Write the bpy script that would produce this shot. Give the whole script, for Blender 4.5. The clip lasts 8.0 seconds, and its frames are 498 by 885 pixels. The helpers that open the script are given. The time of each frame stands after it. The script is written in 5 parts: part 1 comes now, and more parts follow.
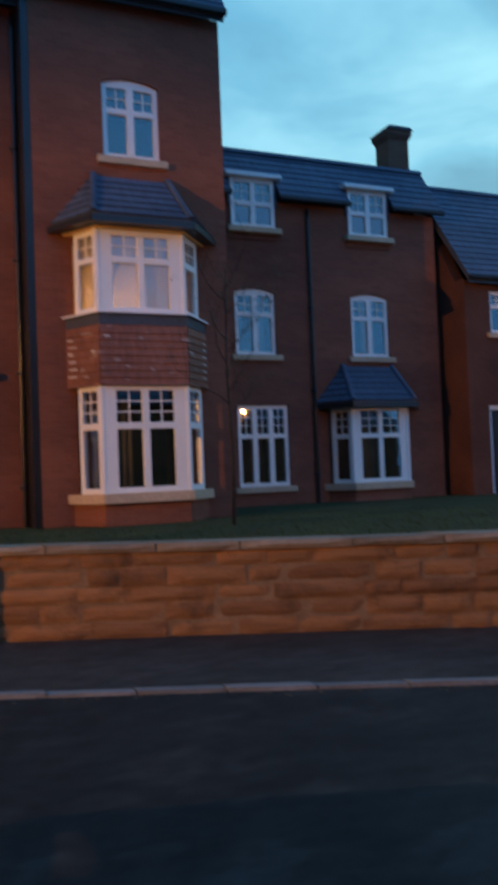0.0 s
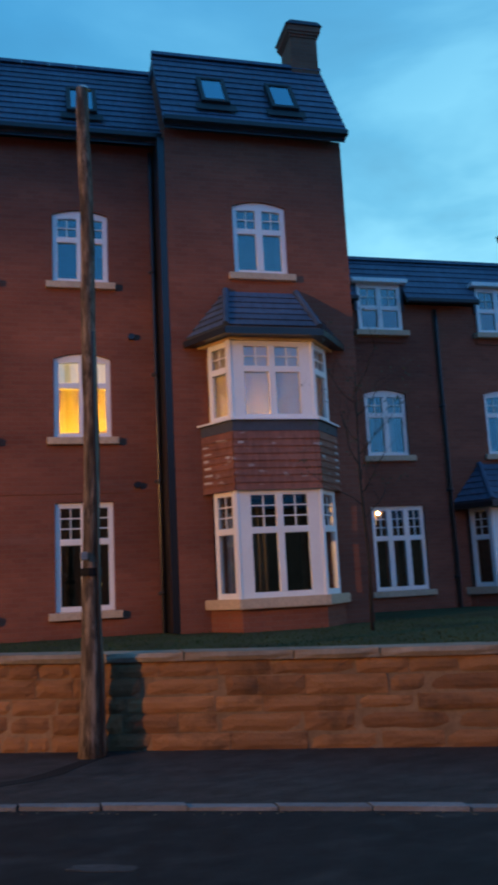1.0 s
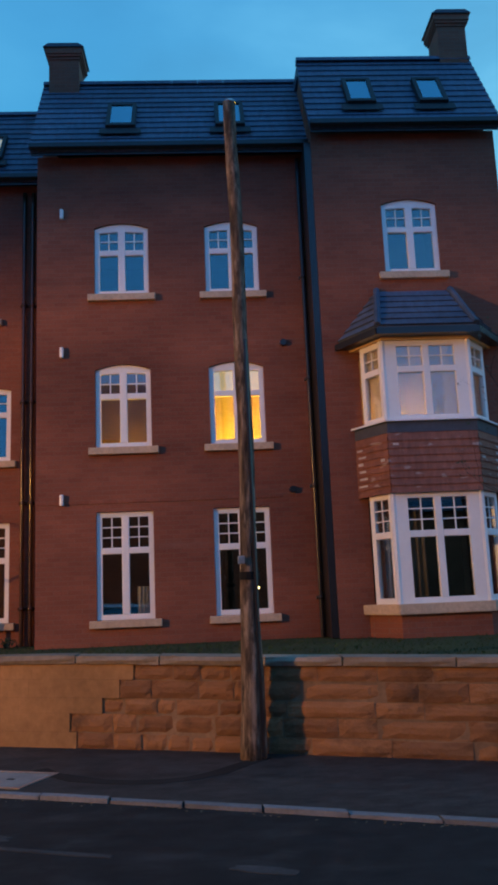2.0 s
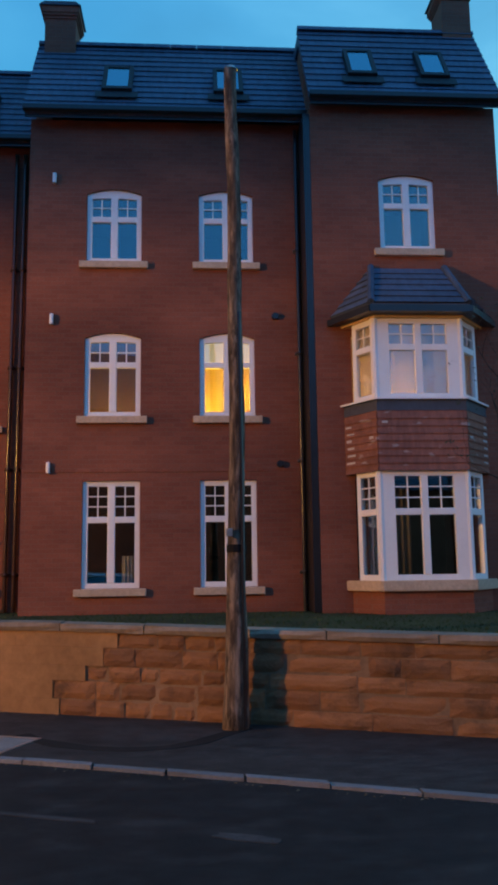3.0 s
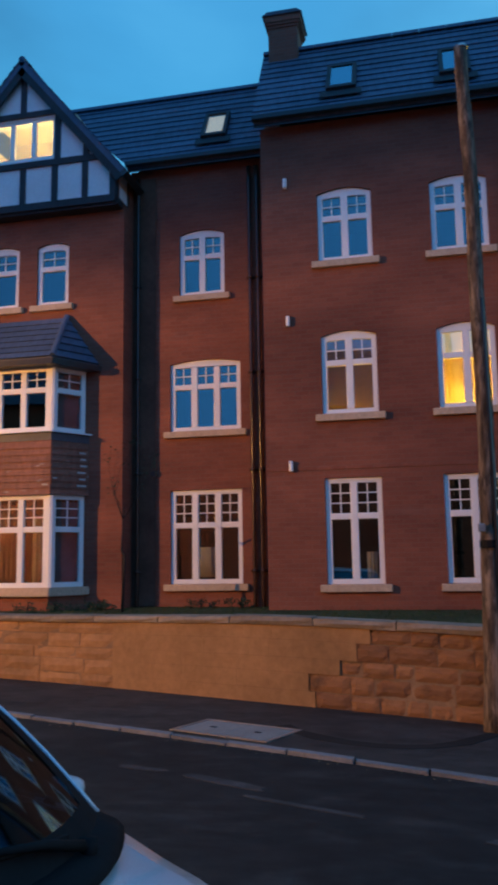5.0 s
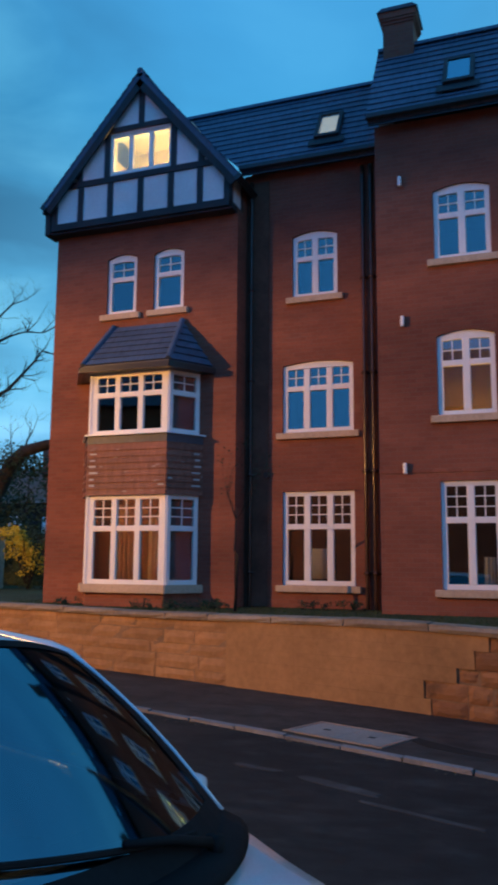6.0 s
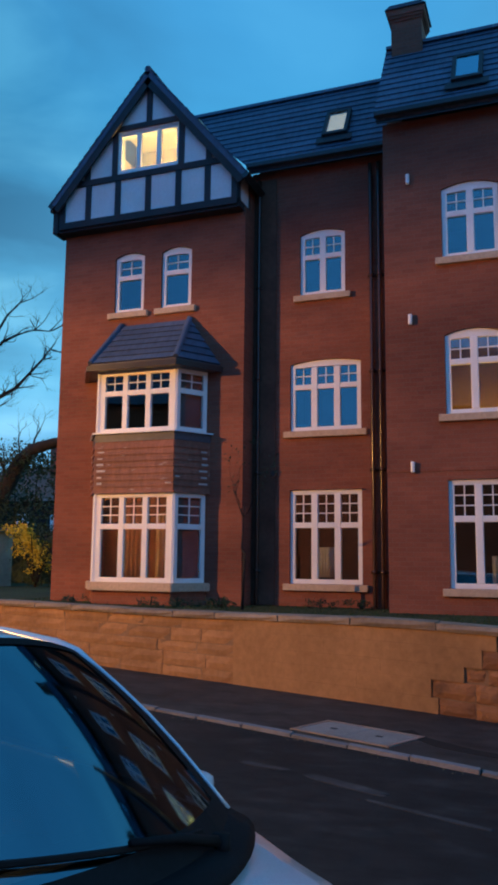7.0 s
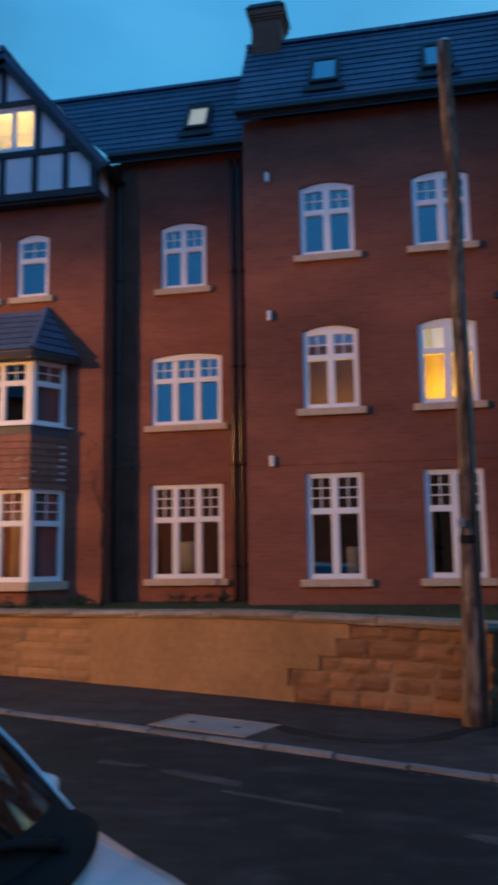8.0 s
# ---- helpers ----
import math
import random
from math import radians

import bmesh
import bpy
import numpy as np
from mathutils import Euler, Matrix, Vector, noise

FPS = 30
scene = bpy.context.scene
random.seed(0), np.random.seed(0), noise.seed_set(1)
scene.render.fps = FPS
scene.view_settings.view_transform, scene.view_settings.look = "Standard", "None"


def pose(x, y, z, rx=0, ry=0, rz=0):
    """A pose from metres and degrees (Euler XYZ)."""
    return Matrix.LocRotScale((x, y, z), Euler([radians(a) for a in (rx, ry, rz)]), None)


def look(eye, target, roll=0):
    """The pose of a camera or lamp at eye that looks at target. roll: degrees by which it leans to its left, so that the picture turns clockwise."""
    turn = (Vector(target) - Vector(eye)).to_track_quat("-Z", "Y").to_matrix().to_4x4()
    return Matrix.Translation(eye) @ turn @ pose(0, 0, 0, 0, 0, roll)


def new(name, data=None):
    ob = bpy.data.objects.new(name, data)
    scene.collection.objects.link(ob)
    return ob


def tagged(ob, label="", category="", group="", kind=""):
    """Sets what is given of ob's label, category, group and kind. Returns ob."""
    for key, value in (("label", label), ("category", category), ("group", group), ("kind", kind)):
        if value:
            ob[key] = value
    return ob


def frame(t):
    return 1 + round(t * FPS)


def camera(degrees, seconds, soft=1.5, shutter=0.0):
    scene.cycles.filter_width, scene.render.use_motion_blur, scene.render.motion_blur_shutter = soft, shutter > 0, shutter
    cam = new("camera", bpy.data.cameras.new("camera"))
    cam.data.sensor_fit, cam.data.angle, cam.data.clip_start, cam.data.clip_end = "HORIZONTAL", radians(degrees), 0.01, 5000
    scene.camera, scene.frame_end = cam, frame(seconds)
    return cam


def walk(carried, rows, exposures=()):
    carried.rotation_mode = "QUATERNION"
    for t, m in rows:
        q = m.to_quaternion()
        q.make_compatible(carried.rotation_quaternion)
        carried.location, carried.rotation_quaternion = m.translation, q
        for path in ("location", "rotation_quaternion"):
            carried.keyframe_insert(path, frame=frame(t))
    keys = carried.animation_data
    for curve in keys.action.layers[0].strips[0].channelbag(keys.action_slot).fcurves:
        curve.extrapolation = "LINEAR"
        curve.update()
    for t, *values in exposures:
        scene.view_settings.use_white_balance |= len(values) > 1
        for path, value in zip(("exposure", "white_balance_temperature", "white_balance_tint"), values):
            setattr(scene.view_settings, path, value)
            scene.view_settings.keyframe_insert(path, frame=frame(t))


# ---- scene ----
cam = camera(34.0, 8.0, soft=3.4, shutter=0.5)
PATH = [
    (0, (-0.151, -3.232, 1.727), (0.625, -1.39, 1.797), -2.3),
    (0.5, (-0.179, -3.242, 1.733), (0.422, -1.351, 1.983), -3.0),
    (1, (-0.18, -3.245, 1.73), (0.294, -1.331, 2.065), -2.9),
    (1.5, (-0.158, -3.238, 1.733), (0.105, -1.287, 2.087), -2.6),
    (2, (-0.153, -3.229, 1.734), (-0.055, -1.265, 2.095), -2.4),
    (3.3, (-0.239, -3.199, 1.734), (-0.103, -1.223, 2.013), -0.4),
    (3.5, (-0.25, -3.196, 1.734), (-0.14, -1.218, 2.009), -0.3),
    (4, (-0.278, -3.187, 1.74), (-0.377, -1.21, 2.021), -1.2),
    (4.5, (-0.319, -3.206, 1.745), (-0.597, -1.247, 2.035), -1.6),
    (5, (-0.348, -3.216, 1.759), (-0.775, -1.284, 2.05), -0.9),
    (5.2, (-0.353, -3.217, 1.759), (-0.821, -1.295, 2.052), -0.8),
    (6.3, (-0.402, -3.231, 1.769), (-1.127, -1.39, 2.06), 0.7),
    (6.5, (-0.403, -3.231, 1.769), (-1.131, -1.39, 2.058), 0.7),
    (7, (-0.393, -3.224, 1.768), (-1.095, -1.374, 2.058), 0.6),
    (7.5, (-0.384, -3.207, 1.764), (-1.033, -1.337, 2.051), 0.3),
    (8, (-0.346, -3.177, 1.757), (-0.729, -1.234, 2.035), -0.8),
]
EXPOSURES = [(0, 0.0, 7450, 16), (0.5, 0.0, 7050, 13), (1, 0.0, 6700, 10), (2, 0.0, 6700, 10), (3.5, 0.05, 6650, 8), (4.5, 0.04, 6650, 8), (5, 0.0, 6500, 10), (6.5, 0.0, 6400, 10), (8, 0.0, 6500, 10)]
walk(cam, [(t, look(eye, target, roll)) for t, eye, target, roll in PATH], EXPOSURES)

# ---------------------------------------------------------------- light
SKY_GAIN = 1.5
LAMP_W = 48000
world = bpy.data.worlds.new("dusk_sky")
scene.world = world
world.use_nodes = True
wt = world.node_tree
wt.nodes.clear()


def wn(kind, **values):
    n = wt.nodes.new(kind)
    for key, value in values.items():
        n.inputs[key].default_value = value
    return n


def wmath(op, a, b=None):
    n = wt.nodes.new("ShaderNodeMath")
    n.operation = op
    for i, v in enumerate((a, b)):
        if v is None:
            continue
        if isinstance(v, (int, float)):
            n.inputs[i].default_value = v
        else:
            wt.links.new(v, n.inputs[i])
    return n.outputs[0]


def ramp_stops(node, stops):
    e = node.color_ramp.elements
    while len(e) < len(stops):
        e.new(0.5)
    for el, (p, c) in zip(e, stops):
        el.position, el.color = p, (*c, 1)


wc = wn("ShaderNodeTexCoord")
sep = wn("ShaderNodeSeparateXYZ")
wt.links.new(wc.outputs["Generated"], sep.inputs[0])
grad = wn("ShaderNodeValToRGB")
ramp_stops(grad, [(0.0, (0.125, 0.27, 0.45)), (0.2, (0.075, 0.27, 0.43)), (0.5, (0.031, 0.19, 0.37)), (0.85, (0.03, 0.155, 0.34))])
wt.links.new(sep.outputs[2], grad.inputs[0])
east = wn("ShaderNodeMapRange", **{"From Min": -0.1, "From Max": 0.75, "To Min": 0.0, "To Max": 1.0})
wt.links.new(sep.outputs[0], east.inputs[0])
eastmix = wn("ShaderNodeMix")
eastmix.data_type = "RGBA"
eastmix.inputs[7].default_value = (0.14, 0.39, 0.51, 1)
high = wn("ShaderNodeMapRange", **{"From Min": 0.45, "From Max": 0.75, "To Min": 1.0, "To Max": 0.0})
wt.links.new(sep.outputs[2], high.inputs[0])
eastlow = wmath("MULTIPLY", wmath("MULTIPLY", east.outputs[0], high.outputs[0]), 0.75)
wt.links.new(eastlow, eastmix.inputs[0])
wt.links.new(grad.outputs[0], eastmix.inputs[6])
wmap = wn("ShaderNodeMapping", Scale=(1.6, 1.6, 4.2), Location=(3.1, 0.4, 0.2))
wt.links.new(wc.outputs["Generated"], wmap.inputs[0])
cloud = wn("ShaderNodeTexNoise", Scale=1.9, Detail=5.0, Roughness=0.5, Distortion=0.3)
wt.links.new(wmap.outputs[0], cloud.inputs[0])
cloudramp = wn("ShaderNodeValToRGB")
ramp_stops(cloudramp, [(0.36, (0.66, 0.63, 0.66)), (0.5, (1.0, 1.0, 1.0)), (0.64, (2.0, 1.5, 1.3))])
wt.links.new(cloud.outputs[0], cloudramp.inputs[0])
cm = wn("ShaderNodeMix")
cm.data_type, cm.blend_type = "RGBA", "MULTIPLY"
west = wn("ShaderNodeMapRange", **{"From Min": -0.36, "From Max": -0.6, "To Min": 0.0, "To Max": 0.75})
wt.links.new(sep.outputs[0], west.inputs[0])
wt.links.new(wmath("MINIMUM", wmath("ADD", wmath("ADD", eastlow, west.outputs[0]), 0.2), 1.0), cm.inputs[0])
wt.links.new(eastmix.outputs[2], cm.inputs[6])
wt.links.new(cloudramp.outputs[0], cm.inputs[7])
sky = wt.nodes.new("ShaderNodeTexSky")
sky.sky_type, sky.sun_disc = "NISHITA", False
sky.sun_elevation, sky.sun_rotation = radians(-3), radians(70)
ad = wn("ShaderNodeMix")
ad.data_type, ad.blend_type = "RGBA", "ADD"
ad.inputs[0].default_value = 0.03
wt.links.new(cm.outputs[2], ad.inputs[6])
wt.links.new(sky.outputs[0], ad.inputs[7])
south = wn("ShaderNodeMapRange", **{"From Min": -0.6, "From Max": 0.45, "To Min": 1.5, "To Max": 1.35})
wt.links.new(sep.outputs[1], south.inputs[0])
bg = wn("ShaderNodeBackground")
dim = wn("ShaderNodeMapRange", **{"From Min": 0.2, "From Max": 0.4, "To Min": 0.0, "To Max": 0.5})
wt.links.new(sep.outputs[2], dim.inputs[0])
shade = wmath("SUBTRACT", 1.0, wmath("MULTIPLY", dim.outputs[0], west.outputs[0]))
wt.links.new(wmath("MULTIPLY", wmath("MULTIPLY", south.outputs[0], shade), SKY_GAIN), bg.inputs[1])
dusk = wn("ShaderNodeMapRange", **{"From Min": 0.1, "From Max": -0.5, "To Min": 0.0, "To Max": 0.8})
wt.links.new(sep.outputs[1], dusk.inputs[0])
duskmix = wn("ShaderNodeMix")
duskmix.data_type = "RGBA"
duskmix.inputs[7].default_value = (0.022, 0.165, 0.48, 1)
wt.links.new(dusk.outputs[0], duskmix.inputs[0])
wt.links.new(ad.outputs[2], duskmix.inputs[6])
wt.links.new(duskmix.outputs[2], bg.inputs[0])
wo = wn("ShaderNodeOutputWorld")
wt.links.new(bg.outputs[0], wo.inputs[0])


def lamp(name, place, watts, colour, radius):
    data = bpy.data.lights.new(name, "POINT")
    data.energy, data.color, data.shadow_soft_size = watts, colour, radius
    ob = new(name, data)
    ob.location = place
    return ob


SODIUM = (1.0, 0.47, 0.12)
LAMP_AT = Vector((-19.5, -2.8, 6.4))
lamp("street_light", LAMP_AT, LAMP_W, SODIUM, 0.075)
lamp("street_light", (11.9, -0.9, 4.02), 480, SODIUM, 0.04)


# ---------------------------------------------------------------- materials
class Mat:
    """A node material with a Principled shader and short ways to wire it."""

    def __init__(self, name, rough=0.7, metal=0.0, spec=0.4):
        self.m = bpy.data.materials.new(name)
        self.m.use_nodes = True
        self.t = self.m.node_tree
        self.b = self.t.nodes["Principled BSDF"]
        self.b.inputs["Roughness"].default_value = rough
        self.b.inputs["Metallic"].default_value = metal
        self.b.inputs["Specular IOR Level"].default_value = spec
        self.geo = self.t.nodes.new("ShaderNodeNewGeometry")
        self.pos = self.geo.outputs["Position"]

    def node(self, kind, **values):
        n = self.t.nodes.new(kind)
        for key, value in values.items():
            n.inputs[key.replace("_", " ")].default_value = value
        return n

    def link(self, a, b):
        self.t.links.new(a, b)

    def noise(self, scale, detail=4.0, rough=0.55, vec=None, stretch=None):
        n = self.node("ShaderNodeTexNoise", Scale=scale, Detail=detail, Roughness=rough)
        src = vec or self.pos
        if stretch:
            mp = self.node("ShaderNodeMapping", Scale=stretch)
            self.link(src, mp.inputs[0])
            src = mp.outputs[0]
        self.link(src, n.inputs["Vector"])
        return n.outputs[0]

    def ramp(self, fac, stops):
        n = self.node("ShaderNodeValToRGB")
        ramp_stops(n, stops)
        self.link(fac, n.inputs[0])
        return n.outputs[0]

    def mix(self, fac, a, b, mode="MIX"):
        n = self.node("ShaderNodeMix")
        n.data_type, n.blend_type = "RGBA", mode
        for i, v in ((0, fac), (6, a), (7, b)):
            if isinstance(v, (int, float)):
                n.inputs[i].default_value = v
            elif isinstance(v, tuple):
                n.inputs[i].default_value = (*v, 1)
            else:
                self.link(v, n.inputs[i])
        return n.outputs[2]

    def colour(self, c):
        if isinstance(c, tuple):
            self.b.inputs["Base Color"].default_value = (*c, 1)
        else:
            self.link(c, self.b.inputs["Base Color"])
        return self

    def rough(self, fac, lo, hi):
        n = self.node("ShaderNodeMapRange", To_Min=lo, To_Max=hi)
        self.link(fac, n.inputs[0])
        self.link(n.outputs[0], self.b.inputs["Roughness"])
        return self

    def bump(self, height, strength=0.4, distance=0.01):
        n = self.node("ShaderNodeBump", Strength=strength, Distance=distance)
        self.link(height, n.inputs["Height"])
        self.link(n.outputs[0], self.b.inputs["Normal"])
        return self

    def random(self):
        return self.node("ShaderNodeObjectInfo").outputs["Random"]


def two_scale(name, base, vary=0.25, big=0.8, small=18.0, rough=0.75, bump=0.3, dist=0.006, spec=0.3, metal=0.0, by_object=0.0, fine=0.15):
    k = Mat(name, rough, metal, spec)
    dark = tuple(c * (1 - vary) for c in base)
    light = tuple(min(1, c * (1 + vary)) for c in base)
    c = k.ramp(k.noise(big, 3), [(0.3, dark), (0.7, light)])
    speck = k.ramp(k.noise(small, 5, 0.65), [(0.3, (1 - fine * 1.2,) * 3), (0.7, (1 + fine * 0.8,) * 3)])
    c = k.mix(1.0, c, speck, "MULTIPLY")
    if by_object:
        v = k.ramp(k.random(), [(0.0, (1 - by_object,) * 3), (1.0, (1 + by_object,) * 3)])
        c = k.mix(1.0, c, v, "MULTIPLY")
    k.colour(c)
    k.bump(k.noise(small * 1.6, 5, 0.7), bump, dist)
    return k


def brick_material():
    k = Mat("red_brick", 0.85, 0, 0.25)
    s = k.node("ShaderNodeSeparateXYZ")
    k.link(k.pos, s.inputs[0])
    add = k.node("ShaderNodeMath")
    add.operation = "ADD"
    k.link(s.outputs[0], add.inputs[0])
    k.link(s.outputs[1], add.inputs[1])
    comb = k.node("ShaderNodeCombineXYZ")
    k.link(add.outputs[0], comb.inputs[0])
    k.link(s.outputs[2], comb.inputs[1])
    br = k.node("ShaderNodeTexBrick", Scale=1.0, Mortar_Size=0.006, Mortar_Smooth=0.3, Bias=0.0, Brick_Width=0.225, Row_Height=0.075)
    br.inputs["Color1"].default_value = (0.245, 0.090, 0.056, 1)
    br.inputs["Color2"].default_value = (0.208, 0.072, 0.045, 1)
    br.inputs["Mortar"].default_value = (0.205, 0.105, 0.074, 1)
    k.link(comb.outputs[0], br.inputs["Vector"])
    band = k.ramp(k.noise(0.55, 4, 0.6, stretch=(0.5, 0.5, 1.6)), [(0.3, (0.66, 0.66, 0.69)), (0.7, (1.26, 1.2, 1.14))])
    c = k.mix(1.0, br.outputs["Color"], band, "MULTIPLY")
    bloom = k.ramp(k.noise(1.1, 5, 0.65, stretch=(0.35, 0.35, 3.0)), [(0.62, (0, 0, 0)), (0.8, (0.3, 0.3, 0.3))])
    c = k.mix(bloom, c, (0.26, 0.19, 0.16))
    grain = k.ramp(k.noise(40, 4, 0.7), [(0.3, (0.8,) * 3), (0.7, (1.15,) * 3)])
    k.colour(k.mix(1.0, c, grain, "MULTIPLY"))
    h = k.mix(0.25, br.outputs["Fac"], k.noise(60, 3))
    inv = k.node("ShaderNodeInvert")
    k.link(h, inv.inputs["Color"])
    k.bump(inv.outputs[0], 0.35, 0.005)
    return k


def stone_material():
    k = Mat("sandstone", 0.88, 0, 0.2)
    base = k.ramp(k.random(), [(0.0, (0.19, 0.092, 0.046)), (0.35, (0.26, 0.127, 0.061)), (0.7, (0.31, 0.154, 0.072)), (1.0, (0.21, 0.105, 0.053))])
    beds = k.ramp(k.noise(2.0, 5, 0.6, stretch=(1, 1, 6)), [(0.3, (0.78,) * 3), (0.7, (1.2,) * 3)])
    c = k.mix(1.0, base, beds, "MULTIPLY")
    soot = k.ramp(k.noise(2.6, 6, 0.65), [(0.52, (0, 0, 0)), (0.7, (0.75, 0.75, 0.75))])
    c = k.mix(soot, c, (0.085, 0.052, 0.032))
    k.colour(c)
    k.bump(k.noise(16, 6, 0.7), 0.9, 0.03)
    return k


def asphalt_material(name, a, b, patch):
    k = Mat(name, 0.8, 0, 0.2)
    c = k.ramp(k.noise(0.35, 5, 0.6), [(0.3, a), (0.7, b)])
    c = k.mix(k.ramp(k.noise(1.3, 5, 0.6, stretch=(1, 2.2, 1)), [(0.52, (0, 0, 0)), (0.66, (0.75,) * 3)]), c, patch)
    c = k.mix(1.0, c, k.ramp(k.noise(4.5, 5, 0.65, stretch=(1, 1.8, 1)), [(0.35, (0.68,) * 3), (0.65, (1.34,) * 3)]), "MULTIPLY")
    grit = k.ramp(k.noise(110, 2, 0.6), [(0.35, (0.7,) * 3), (0.7, (1.35,) * 3)])
    k.colour(k.mix(1.0, c, grit, "MULTIPLY"))
    k.rough(k.noise(0.9, 4), 0.5, 0.95)
    k.bump(k.noise(160, 2), 0.5, 0.006)
    return k


def roof_material(name, base, warm):
    k = Mat(name, 0.6, 0, 0.35)
    c = k.ramp(k.noise(0.9, 4), [(0.3, base), (0.7, warm)])
    c = k.mix(1.0, c, k.ramp(k.noise(14, 4, 0.7, stretch=(1, 0.3, 0.3)), [(0.3, (0.75,) * 3), (0.7, (1.25,) * 3)]), "MULTIPLY")
    k.colour(k.mix(1.0, c, k.ramp(k.random(), [(0, (0.85,) * 3), (1, (1.15,) * 3)]), "MULTIPLY"))
    k.bump(k.noise(30, 4), 0.3, 0.005)
    return k


def hung_material():
    k = roof_material("brown_hung_tile", (0.19, 0.072, 0.045), (0.26, 0.102, 0.066))
    src = k.b.inputs["Base Color"].links[0].from_socket
    salt = k.ramp(k.noise(2.2, 2, 0.5, stretch=(1.6, 1.6, 5.0)), [(0.65, (0, 0, 0)), (0.72, (0.5,) * 3)])
    k.colour(k.mix(salt, src, (0.45, 0.40, 0.37)))
    return k


def glass_material(name, gloss=0.13, tint=(0.8, 0.85, 0.85), rough=0.015, peak=1.0, reflect_tint=(1.0, 1.0, 1.0)):
    m = bpy.data.materials.new(name)
    m.use_nodes = True
    t = m.node_tree
    t.nodes.clear()
    out = t.nodes.new("ShaderNodeOutputMaterial")
    mx = t.nodes.new("ShaderNodeMixShader")
    lw = t.nodes.new("ShaderNodeLayerWeight")
    lw.inputs[0].default_value = 0.5
    pw = t.nodes.new("ShaderNodeMath")
    pw.operation = "POWER"
    pw.inputs[1].default_value = 5.0
    fr = t.nodes.new("ShaderNodeMapRange")
    fr.inputs["To Min"].default_value = gloss
    fr.inputs["To Max"].default_value = peak
    t.links.new(lw.outputs["Facing"], pw.inputs[0])
    t.links.new(pw.outputs[0], fr.inputs[0])
    gl = t.nodes.new("ShaderNodeBsdfGlossy")
    gl.inputs["Roughness"].default_value = rough
    gl.inputs["Color"].default_value = (*reflect_tint, 1)
    tr = t.nodes.new("ShaderNodeBsdfTransparent")
    tr.inputs[0].default_value = (*tint, 1)
    nz = t.nodes.new("ShaderNodeTexNoise")
    nz.inputs["Scale"].default_value = 1.4
    g = t.nodes.new("ShaderNodeNewGeometry")
    bp = t.nodes.new("ShaderNodeBump")
    bp.inputs["Strength"].default_value = 0.05
    bp.inputs["Distance"].default_value = 0.02
    t.links.new(g.outputs["Position"], nz.inputs["Vector"])
    t.links.new(nz.outputs[0], bp.inputs["Height"])
    t.links.new(bp.outputs[0], gl.inputs["Normal"])
    t.links.new(fr.outputs[0], mx.inputs[0])
    t.links.new(tr.outputs[0], mx.inputs[1])
    t.links.new(gl.outputs[0], mx.inputs[2])
    t.links.new(mx.outputs[0], out.inputs[0])
    return m


def glow_material(name, colour, strength):
    k = Mat(name, 0.4)
    k.colour(colour)
    k.b.inputs["Emission Color"].default_value = (*colour, 1)
    k.b.inputs["Emission Strength"].default_value = strength
    return k


def sheer_material():
    k = Mat("sheer_blind_cloth", 0.95, 0, 0.1)
    weave = k.ramp(k.noise(1.5, 3), [(0.3, (0.70, 0.66, 0.62)), (0.7, (0.80, 0.77, 0.74))])
    k.colour(weave)
    thin = k.node("ShaderNodeBsdfTranslucent")
    thin.inputs[0].default_value = (0.85, 0.72, 0.55, 1)
    both = k.node("ShaderNodeMixShader")
    both.inputs[0].default_value = 0.4
    k.link(k.b.outputs[0], both.inputs[1])
    k.link(thin.outputs[0], both.inputs[2])
    k.link(both.outputs[0], k.t.nodes["Material Output"].inputs[0])
    return k


def bark_material():
    k = Mat("weathered_pole_wood", 0.85, 0, 0.2)
    c = k.ramp(k.noise(3.0, 6, 0.65, stretch=(6, 6, 0.8)), [(0.34, (0.035, 0.026, 0.02)), (0.50, (0.12, 0.085, 0.06)), (0.66, (0.29, 0.215, 0.155))])
    c = k.mix(k.ramp(k.noise(1.7, 5, 0.6, stretch=(4, 4, 1.6)), [(0.5, (0, 0, 0)), (0.6, (0.7,) * 3)]), c, (0.022, 0.018, 0.016))
    c = k.mix(k.ramp(k.noise(2.3, 4, 0.6, stretch=(5, 5, 1.3)), [(0.56, (0, 0, 0)), (0.66, (0.7,) * 3)]), c, (0.27, 0.21, 0.165))
    k.colour(c)
    k.bump(k.noise(9, 5, 0.7, stretch=(5, 5, 0.4)), 0.7, 0.02)
    return k


M = {}
M["brick"] = brick_material()
M["stone"] = stone_material()
# darker copy of the brick: the unlit house's shade is in the colour
M["shadebrick"] = two_scale("brick_darkened_for_shade", (0.10, 0.046, 0.033), 0.25, 0.8, 16, 0.9, 0.3, 0.005, spec=0.15)
M["ashlar"] = two_scale("smooth_sandstone_render", (0.32, 0.18, 0.08), 0.2, 0.7, 10, 0.85, 0.25, 0.004)
# lighter tan stone for the left stretch, nearer lamp light put into it
M["tan_lit"] = two_scale("tan_lit_sandstone", (0.31, 0.172, 0.08), 0.22, 1.4, 11, 0.88, 0.7, 0.02, by_object=0.1)
# shade of the recess, put into a dark brown colour
M["recess_shade"] = two_scale("dark_recess_shade", (0.12, 0.062, 0.042), 0.3, 1.1, 14, 0.9, 0.2, 0.004, spec=0.05)
M["cap"] = two_scale("coping_stone", (0.24, 0.19, 0.14), 0.3, 1.6, 14, 0.85, 0.4, 0.008, by_object=0.15)
M["mortar"] = two_scale("lime_mortar", (0.23, 0.145, 0.085), 0.25, 2.2, 24, 0.9, 0.4, 0.006)
